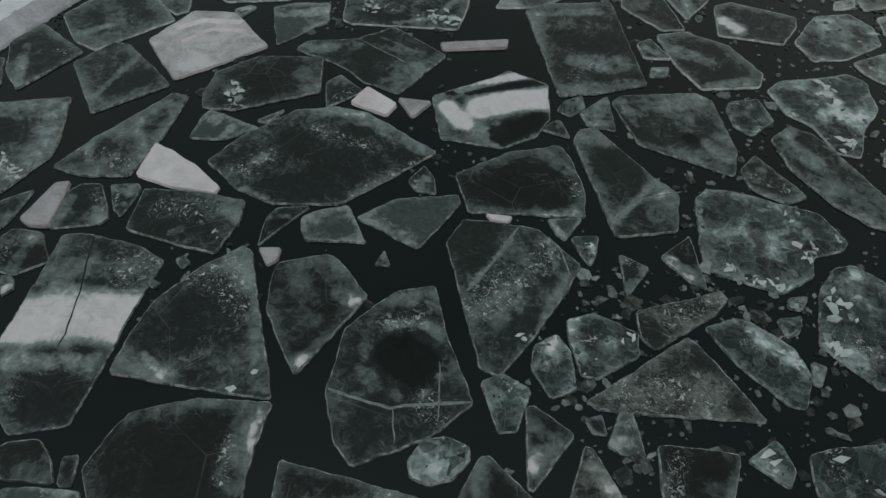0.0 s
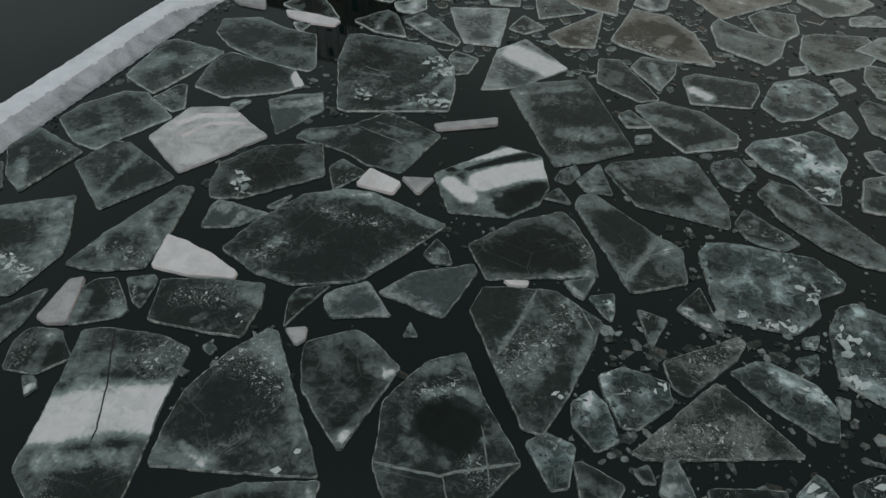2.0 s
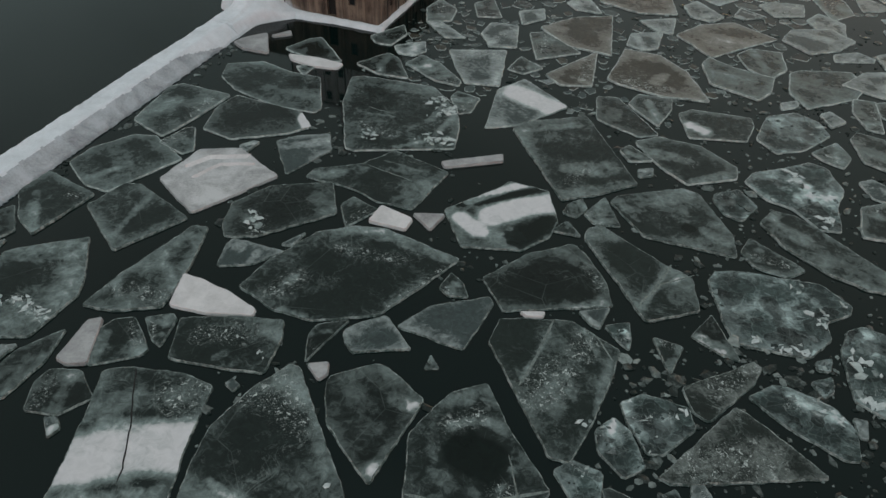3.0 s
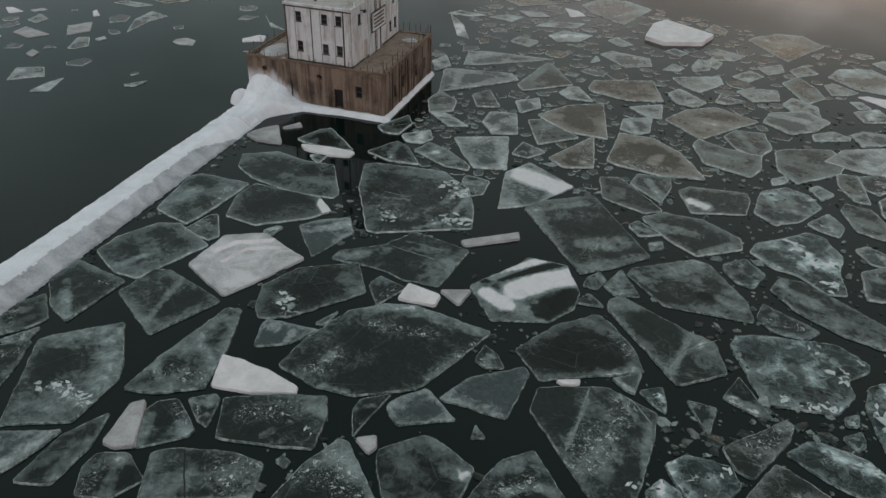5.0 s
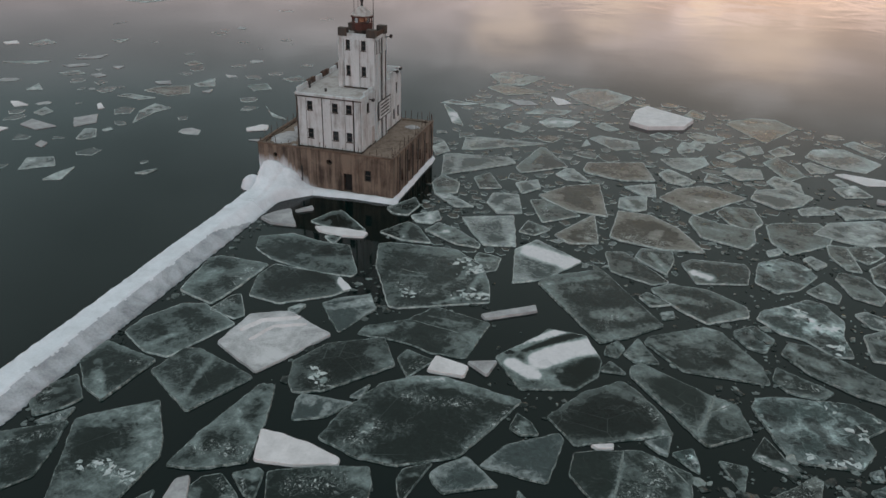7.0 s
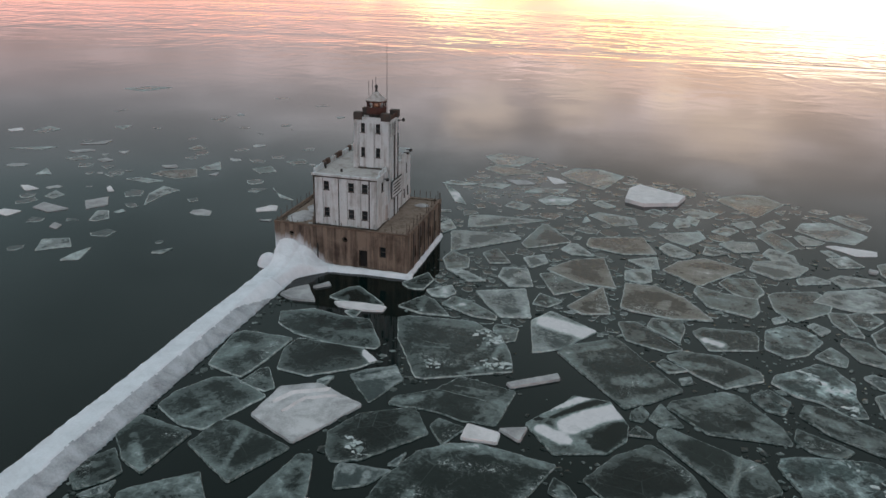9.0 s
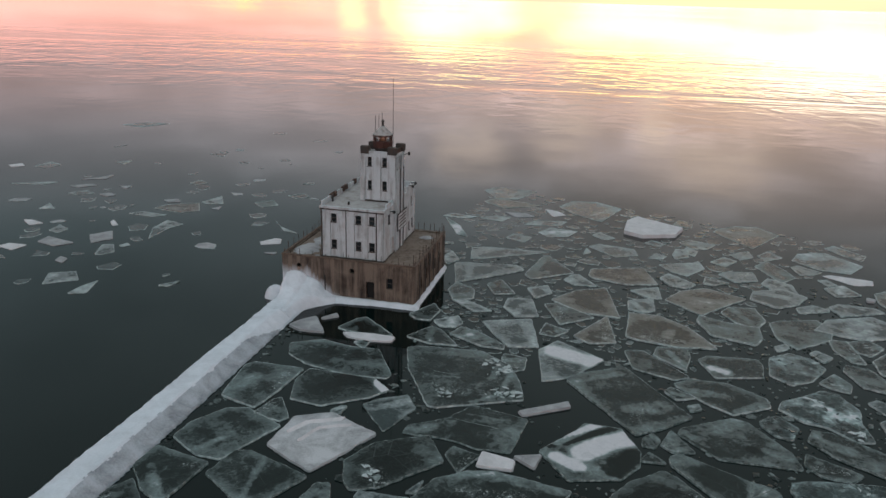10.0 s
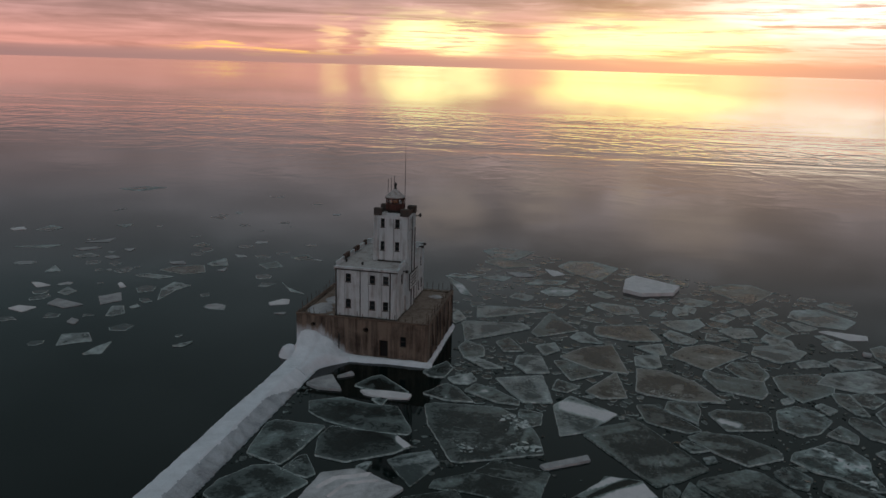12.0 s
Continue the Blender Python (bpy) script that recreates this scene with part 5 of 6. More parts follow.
ice_floe("halfdark", [(18.59, -12.2), (19.33, -10.66), (23.85, -7.67), (29.86, -15.96), (27.32, -18.56), (25.06, -20.26), (23.07, -17.77)])
ice_floe("frost", [(28.41, -18.97), (28.79, -18.04), (33.13, -15.1), (34.43, -15.39), (37.39, -19.56), (37.84, -21.81), (36.03, -21.88), (31.53, -22.09)], [("f", [(29.9, -18.78), (33.41, -16)], 0.9), ("c", [(34.82, -19.83)], 0.7), ("f", [(34.04, -21.54), (36.9, -21.07)], 0.7)])
ice_floe("pale", [(19.2, -36.82), (20.43, -34.33), (23.54, -32.12), (24.03, -32.65), (23.63, -37.01)], [("c", [(22.93, -33.84)], 0.7), ("f", [(20.07, -36.31), (22.62, -36.61)], 0.7)])
ice_floe("pale", [(16.46, -38.43), (16.77, -37.72), (18.2, -36.23), (20.81, -38.17), (17.64, -39.77), (16.9, -39.2)], [("f", [(17.01, -38.62)], 0.7), ("c", [(18.97, -38.24)], 0.6)])
ice_floe("dark", [(15.52, -41.52), (14.58, -39.53), (14.69, -38.57), (16.35, -37.43), (15.86, -39.56)])
ice_floe("frost", [(8.11, -44.36), (6.78, -41.43), (9.74, -39.96), (12.64, -39.07), (13.29, -40.29), (13.78, -43.16), (11.05, -43.88)])
ice_floe("frost", [(4.77, -42.22), (6.14, -41.24), (6.63, -41.51), (7.12, -43.81), (6.35, -43.58)])
ice_floe("frost", [(4.25, -46.62), (2.88, -44.27), (3.18, -42.99), (4.22, -42.38), (6.64, -44.19), (6.6, -44.74)])
ice_floe("snowy", [(2.25, -46.93), (1.85, -43.77), (2.48, -43.23), (4.15, -46.53), (3.1, -47.05)])
ice_floe("snow", [(5.47, -40.78), (4.55, -38.05), (5.7, -37.99), (8.34, -38.34), (10.59, -39.02), (10.69, -39.51), (7.94, -40.46)])
ice_floe("frost", [(0.48, -42.91), (0.84, -39.61), (2.09, -33.59), (3.09, -33.34), (3.54, -34.29), (4.47, -37.37), (5.16, -41.08), (2.5, -42.54)], [("f", [(1.67, -36.12), (2.94, -41.53)], 0.6), ("f", [(2.5, -34.76)], 0.6)])
ice_floe("frost", [(-4.32, -47.9), (-7.73, -40.95), (-6.89, -40.04), (-3.62, -37.45), (-1.12, -40.78), (-0.35, -42.2), (-0.51, -46.16)], [("c", [(-5.3, -43.05)], 1.6), ("f", [(-3.67, -38.94), (-0.95, -43.21)], 0.9), ("f", [(-4.18, -46.33), (-1.64, -44.98)], 0.7), ("p", [(-4.5, -44.51), (-2.27, -44.18), (-0.2, -44.75)], 0.22)])
ice_floe("dark", [(3.28, -50.47), (2.34, -48.73), (2.49, -47.62), (4.18, -47.01), (6.19, -48.33), (5.08, -50.08)])
ice_floe("pale", [(-6.07, -49.25), (-0.56, -46.91), (-1.06, -49.45), (-1.76, -51.16), (-3.64, -51.21)])
ice_floe("dark", [(1.11, -44.77), (1.77, -47.35), (1.64, -50.35), (-0.48, -50.91), (-0.32, -47.19)])
ice_floe("dark", [(12.93, -56.95), (14.14, -56.18), (15.41, -56.66), (16.34, -57.45), (15.04, -57.98), (14.15, -58.49), (12.59, -57.8)])
ice_floe("dark", [(16.48, -57.3), (15.76, -56.3), (16.29, -55.83), (17.13, -57.08), (16.73, -57.37)])
ice_floe("pale", [(14.48, -58.76), (15.74, -57.95), (17.66, -57.08), (18.25, -57.64), (15.21, -59.39)])
ice_floe("grain", [(35.93, -41.22), (36.43, -40.2), (39.02, -35.07), (39.87, -35.31), (44.09, -37.85), (40.13, -39.79), (36.6, -41.37)])
ice_floe("grain", [(36.07, -34.81), (38.38, -32.59), (39.7, -31.14), (40.19, -31.53), (40.01, -32.73), (37.86, -36.67), (36.98, -36.38)])
ice_floe("chunk", [(39.67, -33.99), (40.89, -32.52), (41.77, -32.35), (44.32, -32.93), (45.47, -34.21), (45.62, -36.15), (44.85, -36.42), (41.66, -35.26)], [("p", [(44.3, -33.42), (44.89, -33.99)], 0.35), ("p", [(43.57, -33.31)], 0.25), ("f", [(42.84, -33.62), (44.02, -33.95)], 0.5)])
ice_floe("chunk", [(33.05, -37.21), (34.15, -36.15), (36.72, -36.12), (37.27, -37.42), (35.94, -39.74), (35.12, -40.02), (33.61, -38.34)], [("p", [(35.98, -36.41), (36.55, -36.71)], 0.35), ("p", [(33.49, -37.38)], 0.2)])
ice_floe("chunk", [(32.2, -39.56), (32.94, -38.32), (34.02, -38.91), (35.24, -40.89), (34.28, -41.99), (32.66, -40.87)])
ice_floe("chunk", [(30.79, -42.91), (31.55, -41.9), (33.22, -42.06), (33.62, -44.49), (32.79, -44.97)])
ice_floe("dark", [(33.39, -43.05), (33.72, -42.79), (36.12, -43.22), (35.59, -46.76), (35.31, -46.77)])
ice_floe("pale", [(37.69, -42.98), (37.52, -40.66), (37.83, -40.31), (39.53, -42.58), (38.7, -43)])
ice_floe("dark", [(39.81, -41.76), (40.38, -41.37), (43.39, -40.19), (43.71, -42.45), (43.69, -43.3), (41.05, -44.53)])
ice_floe("frost", [(33.82, -31.53), (35.73, -31.61), (35.33, -34.14)])
ice_floe("dark", [(35.96, -30.52), (36.91, -28.08), (39.03, -31.4), (38.34, -31.48)])
ice_floe("chunk", [(36.25, -24.91), (36.64, -23.84), (38.23, -23.19), (43.24, -22.44), (45.18, -23.89), (45.02, -24.73), (43.68, -26), (44, -27.48), (42.76, -29.58), (40.16, -29.96), (38.53, -29.98), (37.8, -28.71)], [("p", [(39.78, -29.55), (41.57, -29.48), (42.73, -28.98)], 0.3), ("p", [(43.38, -25.51), (43.85, -27.4)], 0.32), ("p", [(44.54, -24.19), (45.14, -24.2)], 0.25), ("p", [(41.42, -23.37)], 0.35), ("p", [(44.05, -22.64)], 0.3), ("p", [(37.26, -23.6)], 0.25), ("f", [(41.57, -26.29)], 0.8)])
ice_floe("chunk", [(44.54, -28.54), (44.85, -26.28), (45.8, -25.49), (47.65, -25.82), (49.18, -27.6), (49.88, -32.41), (48.62, -33.14), (46.53, -32.44), (45.28, -31.96)], [("p", [(44.82, -28.38), (46.22, -29.32)], 0.4), ("p", [(45.33, -31.52), (46.82, -32.46)], 0.4)])
ice_floe("frost", [(38.96, -17.06), (39.67, -15.34), (41.34, -15.33), (43.85, -16.96), (47.35, -19.48), (47.66, -21.52), (46.24, -21.73), (43.99, -21.18), (40.81, -19.36)])
ice_floe("chunk", [(37.45, -12.17), (37.8, -10.87), (40, -9.18), (42.01, -7.38), (43.47, -7.85), (43.88, -9.06), (44.66, -10.35), (44.19, -12.99), (44.55, -15.95), (43, -16.25), (41.16, -14.46), (39.15, -13.97)], [("f", [(40.92, -10.31), (42.91, -12.09)], 0.8), ("f", [(42.08, -12.46), (43.29, -12.7)], 0.6), ("p", [(40.73, -9.81), (41.4, -10.76)], 0.35), ("p", [(43.72, -15.1)], 0.25)])
ice_floe("chunk", [(35.54, -15.78), (35.45, -14.79), (37.07, -13.47), (38.7, -15.25), (37.75, -17.46), (36.53, -17.2)])
ice_floe("frost", [(28.42, -9.94), (30.12, -8.5), (33.55, -8.48), (36.7, -10.54), (36.89, -12.1), (33.44, -14.48), (30.96, -12.75)])
ice_floe("frost", [(37.98, -21.02), (38.42, -19.26), (42.32, -21.34), (41.22, -22.54), (39.08, -22.4)])
ice_floe("chunk", [(37.72, -5.44), (38.27, -1.25), (40.49, 0.54), (42.58, -0.41), (43.53, -2.37), (41.65, -5.5), (39.53, -7.01)])
ice_floe("patch", [(31.09, -3.91), (32.01, -2.73), (37.11, -2.11), (37.41, -3.41), (37.05, -6.13), (32.51, -7.53)], [("s", [(32.33, -5.45), (33.64, -6.06)], 0.6), ("s", [(31.57, -2.57)], 0.3)])
ice_floe("dark", [(23.8, -3.82), (25.6, -3.29), (30.12, -8.05), (28.68, -9.11), (24.72, -7.73)])
ice_floe("frost", [(26.64, -4.04), (27.13, -1.97), (30.1, -1.54), (30.44, -3.29), (29.81, -6.71)])
ice_floe("snowy", [(15.01, -19.23), (19.11, -16.3), (19.43, -17.2), (15.52, -19.85)])
ice_floe("frost", [(6.27, -25.22), (6.28, -24.08), (9.39, -21.9), (10.96, -19.18), (16.06, -20.29), (15.36, -25.75), (12.67, -25.89), (10.09, -25.16)], [("f", [(10.11, -22.56), (14.37, -20.61)], 0.5), ("k", [(9.89, -21.91), (13.96, -22.53)], 0.06), ("c", [(9.25, -24.18)], 0.8)])
ice_floe("dark", [(3.87, -32.78), (3.06, -30.28), (4.51, -27.33), (8.53, -25.09), (10.57, -28.32), (6.7, -32.86), (4.77, -33.73)], [("p", [(4.84, -30.91), (5.95, -31.98)], 0.3), ("f", [(5.19, -31.15)], 0.6)])
ice_floe("frost", [(10.35, -27.33), (10.71, -26.04), (13.17, -26.78), (11.89, -29.48)])
ice_floe("snow", [(13.04, -28.27), (13.15, -26.27), (15.88, -26.83), (15.85, -28.16)])
ice_floe("snowy", [(15.61, -26.24), (17.8, -25.39), (17.47, -27.43)])
ice_floe("pale", [(5.98, -36.51), (5.3, -34.48), (5.4, -33.64), (9.32, -33.43), (8, -35.47)])
ice_floe("pale", [(8.7, -32.94), (9.65, -31.05), (9.56, -32.75)])
ice_floe("ring", [(3.55, -14.16), (2.19, -9.71), (3, -9.02), (9.76, -8.26), (12.98, -10.77), (14.37, -13.66), (15.22, -16.99), (7.89, -20.55), (7.05, -20.36), (5.2, -16.93)], [("k", [(5.96, -13.87), (8.51, -14.1)], 0.06), ("p", [(11.11, -10.01), (13.45, -12.33)], 0.4), ("p", [(12.07, -17), (14.63, -16.09)], 0.35), ("p", [(7.01, -18.18), (8.53, -18.05)], 0.25)])
ice_floe("slab", [(-3.62, -29.93), (-3.24, -25.42), (-0.39, -23.95), (4.3, -26.08), (2.1, -30.57), (1.02, -32.44), (-1, -31.41)], [("R", [(-2.8, -27.95), (-1.85, -26.03), (1.01, -24.66)], 0.35), ("R", [(-1.47, -28.93), (-0.55, -26.55), (1.9, -25.43)], 0.25)])
ice_floe("frost", [(-6.27, -34.74), (-5.63, -31.44), (-4.42, -31.02), (1.22, -33.03), (-1.26, -37.93)])
ice_floe("frost", [(-11.37, -30.95), (-11.21, -28.68), (-9.49, -25.72), (-7.71, -25.09), (-3.74, -26.96), (-6.18, -32.82), (-8.22, -32.74)])
ice_floe("frost", [(-12.05, -35.24), (-11.96, -34.43), (-11.83, -32.37), (-6.75, -33.4), (-7.46, -38.76), (-9.74, -37.72)])
ice_floe("darktip", [(-4.95, -22.63), (-5.92, -19.26), (-5.52, -16.83), (1.1, -16.97), (3.08, -18.74), (1.85, -20.42), (-1.91, -23.04)], [("s", [(1.85, -17.91), (2.76, -18.86)], 0.55)])
ice_floe("frost", [(-8.8, -14.34), (-9.66, -12.03), (-6.82, -10.31), (-3.36, -11.07), (-0.41, -10.91), (2.35, -15.74), (2.15, -16.59), (-1.71, -16.96), (-6.31, -15.92)], [("f", [(-4.08, -14.51), (0.39, -14.11)], 0.6), ("c", [(-2.07, -12.54)], 0.5)])
ice_floe("frost", [(-11.08, -23.78), (-11.73, -17.88), (-11.05, -17.02), (-6.01, -17), (-6.53, -21.64), (-7.27, -24.94)])
ice_floe("frost", [(-6.9, -25.77), (-6.22, -23.08), (-5.64, -22.67), (-3.68, -25.57), (-4.23, -26.41)])
ice_floe("pale", [(1.55, -21.82), (2.65, -20.44), (4.99, -19.1), (6.32, -21.11), (4.68, -25.51)])
ice_floe("pale", [(-0.81, -23.62), (-0.08, -22.49), (0.46, -22.5), (0.26, -24.19)])
ice_floe("pale", [(16.35, -12.96), (16.22, -11.9), (15.23, -6.28), (16.92, -3.43), (21.94, -6.72), (18.77, -11.55)], [("s", [(17.19, -6.18), (20.83, -7.5)], 1.35), ("f", [(17.01, -11.6)], 0.8)])
ice_floe("snowy", [(-11.67, -8.08), (-10.87, -6.27), (-9.7, -5.06), (-7.33, -8.68), (-10.07, -8.96)])
ice_floe("dark", [(-6.47, -7.05), (-5.28, -4.2), (-4.27, -3.52), (-0.16, -7.18), (-2.15, -8.33), (-5.02, -7.54)])
ice_floe("snow", [(-5.39, -8.11), (-2.47, -7.61), (0.25, -7.73), (0.21, -8.84), (-2.31, -9.35), (-4.66, -8.97)])
ice_floe("snowy", [(-9.05, -5.29), (-7.88, -3.59), (-7.39, -4.2), (-8.7, -5.31)])
ice_floe("dark", [(-3.63, -9.83), (-1.94, -8.8), (-2.06, -11.25)])
ice_floe("dark", [(1.33, -7.06), (3.21, -3.79), (4.75, -4.67), (6.97, -7.71), (4.13, -8.08)])
ice_floe("dark", [(-0.12, -1.19), (1.92, 2.68), (3.09, 0.8), (2.64, -2.2), (1.08, -2.31)])
ice_floe("pale", [(2.92, -2.09), (5.4, 0.06), (6.33, -1.9), (5.55, -3.37), (4.04, -3.49)])
ice_floe("frost", [(5.51, -5.11), (6.34, -2.93), (8.39, -3.63), (11.68, -6.26), (11.74, -7.15), (9.41, -7.09)])
ice_floe("pale", [(8.29, -0.72), (13.51, 1.5), (15.21, -5.64), (12.11, -6.37), (10.32, -4.05)])
ice_floe("frost", [(11.83, -9.38), (11.99, -8.08), (14.34, -8.48), (14.42, -11.07), (13.51, -11.74)])
ice_floe("pale", [(9.84, 4.13), (9.96, 7.07), (12.84, 7.45), (14.21, 2.54), (11.62, 1.58)])
ice_floe("pale", [(3.7, 4.38), (4.76, 5.3), (8.86, 2.46), (6.83, 1.7)])
ice_floe("frost", [(2.37, 7.46), (2.8, 10.5), (5.48, 8.63), (6.01, 5.59), (3.7, 4.38)])
ice_floe("dark", [(6.6, 10.9), (8.1, 13.1), (10.56, 8.72), (8.1, 7.79)])
ice_floe("pale", [(2.6, 20), (1.8, 25), (3.7, 26), (13, 26.4), (4.3, 20.6)])
ice_floe("pale", [(2.7, 10.4), (1, 17.1), (1.3, 17.9), (9.2, 19.1), (10.5, 17.5), (6.8, 14)])
ice_floe("frost", [(10.7, 15.9), (12.3, 24.4), (13, 24.5), (16.9, 18.5), (11.7, 14.4)])
ice_floe("pale", [(15.8, 15.4), (16.7, 17.8), (17.7, 18.1), (20.2, 14.2), (17.3, 14)])
ice_floe("brown", [(18.8, 18.5), (19.1, 20.8), (25.9, 23.4), (26.7, 20.5), (27.7, 17.4), (23.8, 16.1), (19.2, 17.3)], [("f", [(25.4, 21.1), (27.3, 17.8)], 0.8)])
ice_floe("pale", [(24.1, 14.2), (27.7, 16.4), (28, 12.2), (26, 12.4)])
ice_floe("brown", [(15, 8.09), (17.6, 11.9), (21.3, 14), (23.22, 4.78), (18.73, 4.99)])
ice_floe("dark", [(14.38, 6.32), (15.82, 7.19), (20.41, 4.05), (16.69, 0.87)])
ice_floe("frost", [(14.73, -2.16), (15.17, 0.9), (17.85, -0.59), (16.45, -2.51)])
ice_floe("brown", [(18.36, -1.81), (21.8, 5.03), (22.98, -2.16), (20.3, -3.14)])
ice_floe("pale", [(11.7, 11), (14.1, 12.8), (14.9, 10.3), (13.08, 7.89)])
ice_floe("brown", [(23.89, -0.21), (24.17, 6.69), (27.67, 6.73), (30.73, 4.11), (33.36, -0.61), (29.28, -1.45), (25.08, -0.73)])
ice_floe("pale", [(24.06, 7.77), (24, 10.6), (27, 12.2), (27.16, 8.11), (25.83, 7.14)])
ice_floe("brown", [(28.3, 12.3), (30.3, 15.8), (33.5, 17.9), (38.2, 15.5), (36, 13), (32.37, 8.46)])
ice_floe("frost", [(31.64, 6.66), (32.08, 8.35), (34.71, 7.04), (38.44, 6.5), (38.4, 3.44), (37.35, 1.47), (33.01, 2.83)])
ice_floe("frost", [(34.6, 10.1), (35.7, 12.1), (38.7, 12.4), (39.47, 8.78), (38.09, 6.09), (35.87, 7.46)])
ice_floe("frost", [(39.71, 8.13), (40.52, 9.17), (45.2, 10.9), (46.57, 8.47), (45.64, 5.39), (41.58, 1.72), (39.89, 3.98)])
ice_floe("frost", [(45.09, -2.16), (45.61, -0.83), (47.74, -1.21), (49.07, -4.52), (48.3, -6.31), (46.14, -5.55)])
ice_floe("frost", [(45.25, 5.25), (47.24, 5.57), (47.83, -0.04), (46.47, 0.06), (45.3, 2.68)])
ice_floe("pale", [(44.28, 7.64), (46.4, 11.3), (51.8, 13.8), (53.6, 11.8), (52.88, 8.02), (49.46, 6.38), (47.4, 6.7)])
ice_floe("pale", [(38.5, 15.6), (39.3, 18.6), (43.2, 20.4), (45.7, 18.3), (43.9, 15.1), (41.4, 13.4)])
ice_floe("pale", [(45.8, 15.8), (47.4, 14.8), (47.3, 14), (43.7, 12.6), (43.5, 14.2)])
ice_floe("pale", [(47.5, 15.6), (48.8, 17), (52.9, 16.8), (53.8, 15.6), (48.3, 12.8)])
ice_floe("pale", [(45.68, -8.69), (46.7, -7.85), (49.07, -9.37), (48.8, -10.81), (46.69, -10.65)])
ice_floe("frost", [(45.79, -12.29), (47.52, -10.81), (49.24, -12.79), (48.3, -15.53), (45.83, -15.99)])
ice_floe("block", [(23, 39.4), (23.4, 45.5), (25, 48.3), (32, 43.9), (30.7, 39.7), (25.7, 37.7)], [("s", [(24.6, 42.9), (30.7, 42.5)], 1.2)])
ice_floe("brown", [(36.7, 44.8), (37.5, 46.6), (40.8, 49.4), (44.1, 49.8), (46.7, 46), (41.7, 37.5), (39.6, 40.5)])
ice_floe("pale", [(46.4, 33.4), (47.8, 37), (51.9, 38.6), (55.9, 33.8), (53.2, 29.6), (49.4, 30.2)])
ice_floe("pale", [(45.7, 30.3), (46.8, 31.4), (49.6, 29.2), (48.4, 27.8), (46.4, 27)])
ice_floe("snow", [(49.2, 27.7), (50.4, 28.3), (55.4, 27.5), (55.1, 25.8), (52.5, 25)])
ice_floe("pale", [(48.2, 25.7), (49.5, 26.2), (50.5, 24.3), (49.1, 23.6)])
ice_floe("pale", [(52.2, 41.1), (54, 43), (57.5, 38.8), (56.3, 36.1), (54.5, 37.7)])
ice_floe("pale", [(29.9, 30.5), (30.5, 33.7), (32.4, 33.9), (32.2, 30.2), (30.3, 28.8)])
ice_floe("pale", [(26.5, 28), (27.6, 30.8), (29.2, 29.8), (28.5, 28.1)])
ice_floe("pale", [(27.9, 25.7), (33.5, 28.5), (34.1, 25.8), (31.5, 21.8), (29.4, 23.2)])
ice_floe("pale", [(27.9, 20), (29.1, 22.1), (32.5, 18.8), (31.3, 17), (29, 17.5)])
ice_floe("pale", [(33.3, 19.5), (33.8, 22.1), (36.8, 20.8), (34.5, 19.2)])
ice_floe("pale", [(35.5, 23.9), (36.9, 25.5), (40.3, 26.1), (40.5, 22.8), (37.5, 21.3)])
ice_floe("frost", [(40.8, 29.1), (42.8, 32), (44.6, 29), (45.6, 25.7), (43.4, 22.9)])
ice_floe("pale", [(40.7, 21.9), (41.9, 24.3), (44.6, 22.4), (44.8, 18.3), (42.1, 19.1)])
ice_floe("pale", [(34.9, 29), (37.1, 32.1), (38.8, 30.5), (37, 27.6)])
ice_floe("pale", [(37.9, 33.6), (40.9, 36), (41.3, 33.1), (39.2, 31.3)])
ice_floe("pale", [(41.8, 34), (43.8, 36.9), (45.4, 34.2), (42.8, 32)])
ice_floe("pale", [(31.2, 37.2), (32.7, 39.1), (36.5, 37.5), (35, 34.9), (32.7, 34.5)])
ice_floe("pale", [(25.9, 35.1), (27.3, 37), (29.3, 35.7), (28.2, 34)])
ice_floe("brown", [(30.6, 46.8), (31.8, 50.4), (33.9, 48.1), (33.5, 45.6)])
ice_floe("pale", [(11.7, 52.3), (13.8, 56.9), (18, 57.5), (22.4, 54.3), (19.3, 44.8), (14.5, 48.3)])
ice_floe("snow", [(9.6, 49.7), (11.8, 48.9), (13.4, 46.9), (11.4, 45.4)])
ice_floe("snowy", [(3.3, 45.4), (6.9, 45.9), (8.5, 44.2), (5.6, 43.1)])
ice_floe("pale", [(10.1, 35.7), (11.7, 38.7), (16, 38.1), (14.8, 34.8), (11.8, 33.6)])
ice_floe("pale", [(7.3, 39), (8.9, 42.1), (14, 43.2), (13.1, 40.4)])
ice_floe("pale", [(5.7, 31.2), (6.4, 33.7), (9.5, 32.7), (8.8, 29.8)])
ice_floe("pale", [(-3, 59.8), (-0.7, 63), (6.7, 61.8), (4.1, 54.8), (0.3, 54.4)])
ice_floe("brown", [(-1.4, 51.3), (0.3, 54.4), (8.9, 51.9), (2.7, 48)])
ice_floe("pale", [(18.2, 36.7), (19.2, 38.8), (21.9, 36.2), (20.4, 34.8)])
ice_floe("pale", [(18.1, 30.8), (19.5, 32.6), (24.6, 31.6), (25.2, 28.7), (22, 27)])
ice_floe("pale", [(17.5, 26.9), (17.8, 30.2), (18.7, 28.1)])
ice_floe("pale", [(-0.1, 40.7), (2.1, 42.9), (4.8, 42.7), (3.7, 39.7)])
ice_floe("pale", [(-1.5, 19.5), (-0.4, 22.3), (1.3, 19), (0.1, 16.7)])
ice_floe("pale", [(-6.2, 39.9), (-5, 42), (-0.3, 41.3), (-2.6, 39.7)])
ice_floe("snow", [(-27.9, 17.8), (-26.6, 20), (-25.6, 20), (-24.8, 18), (-27.2, 16.7)])
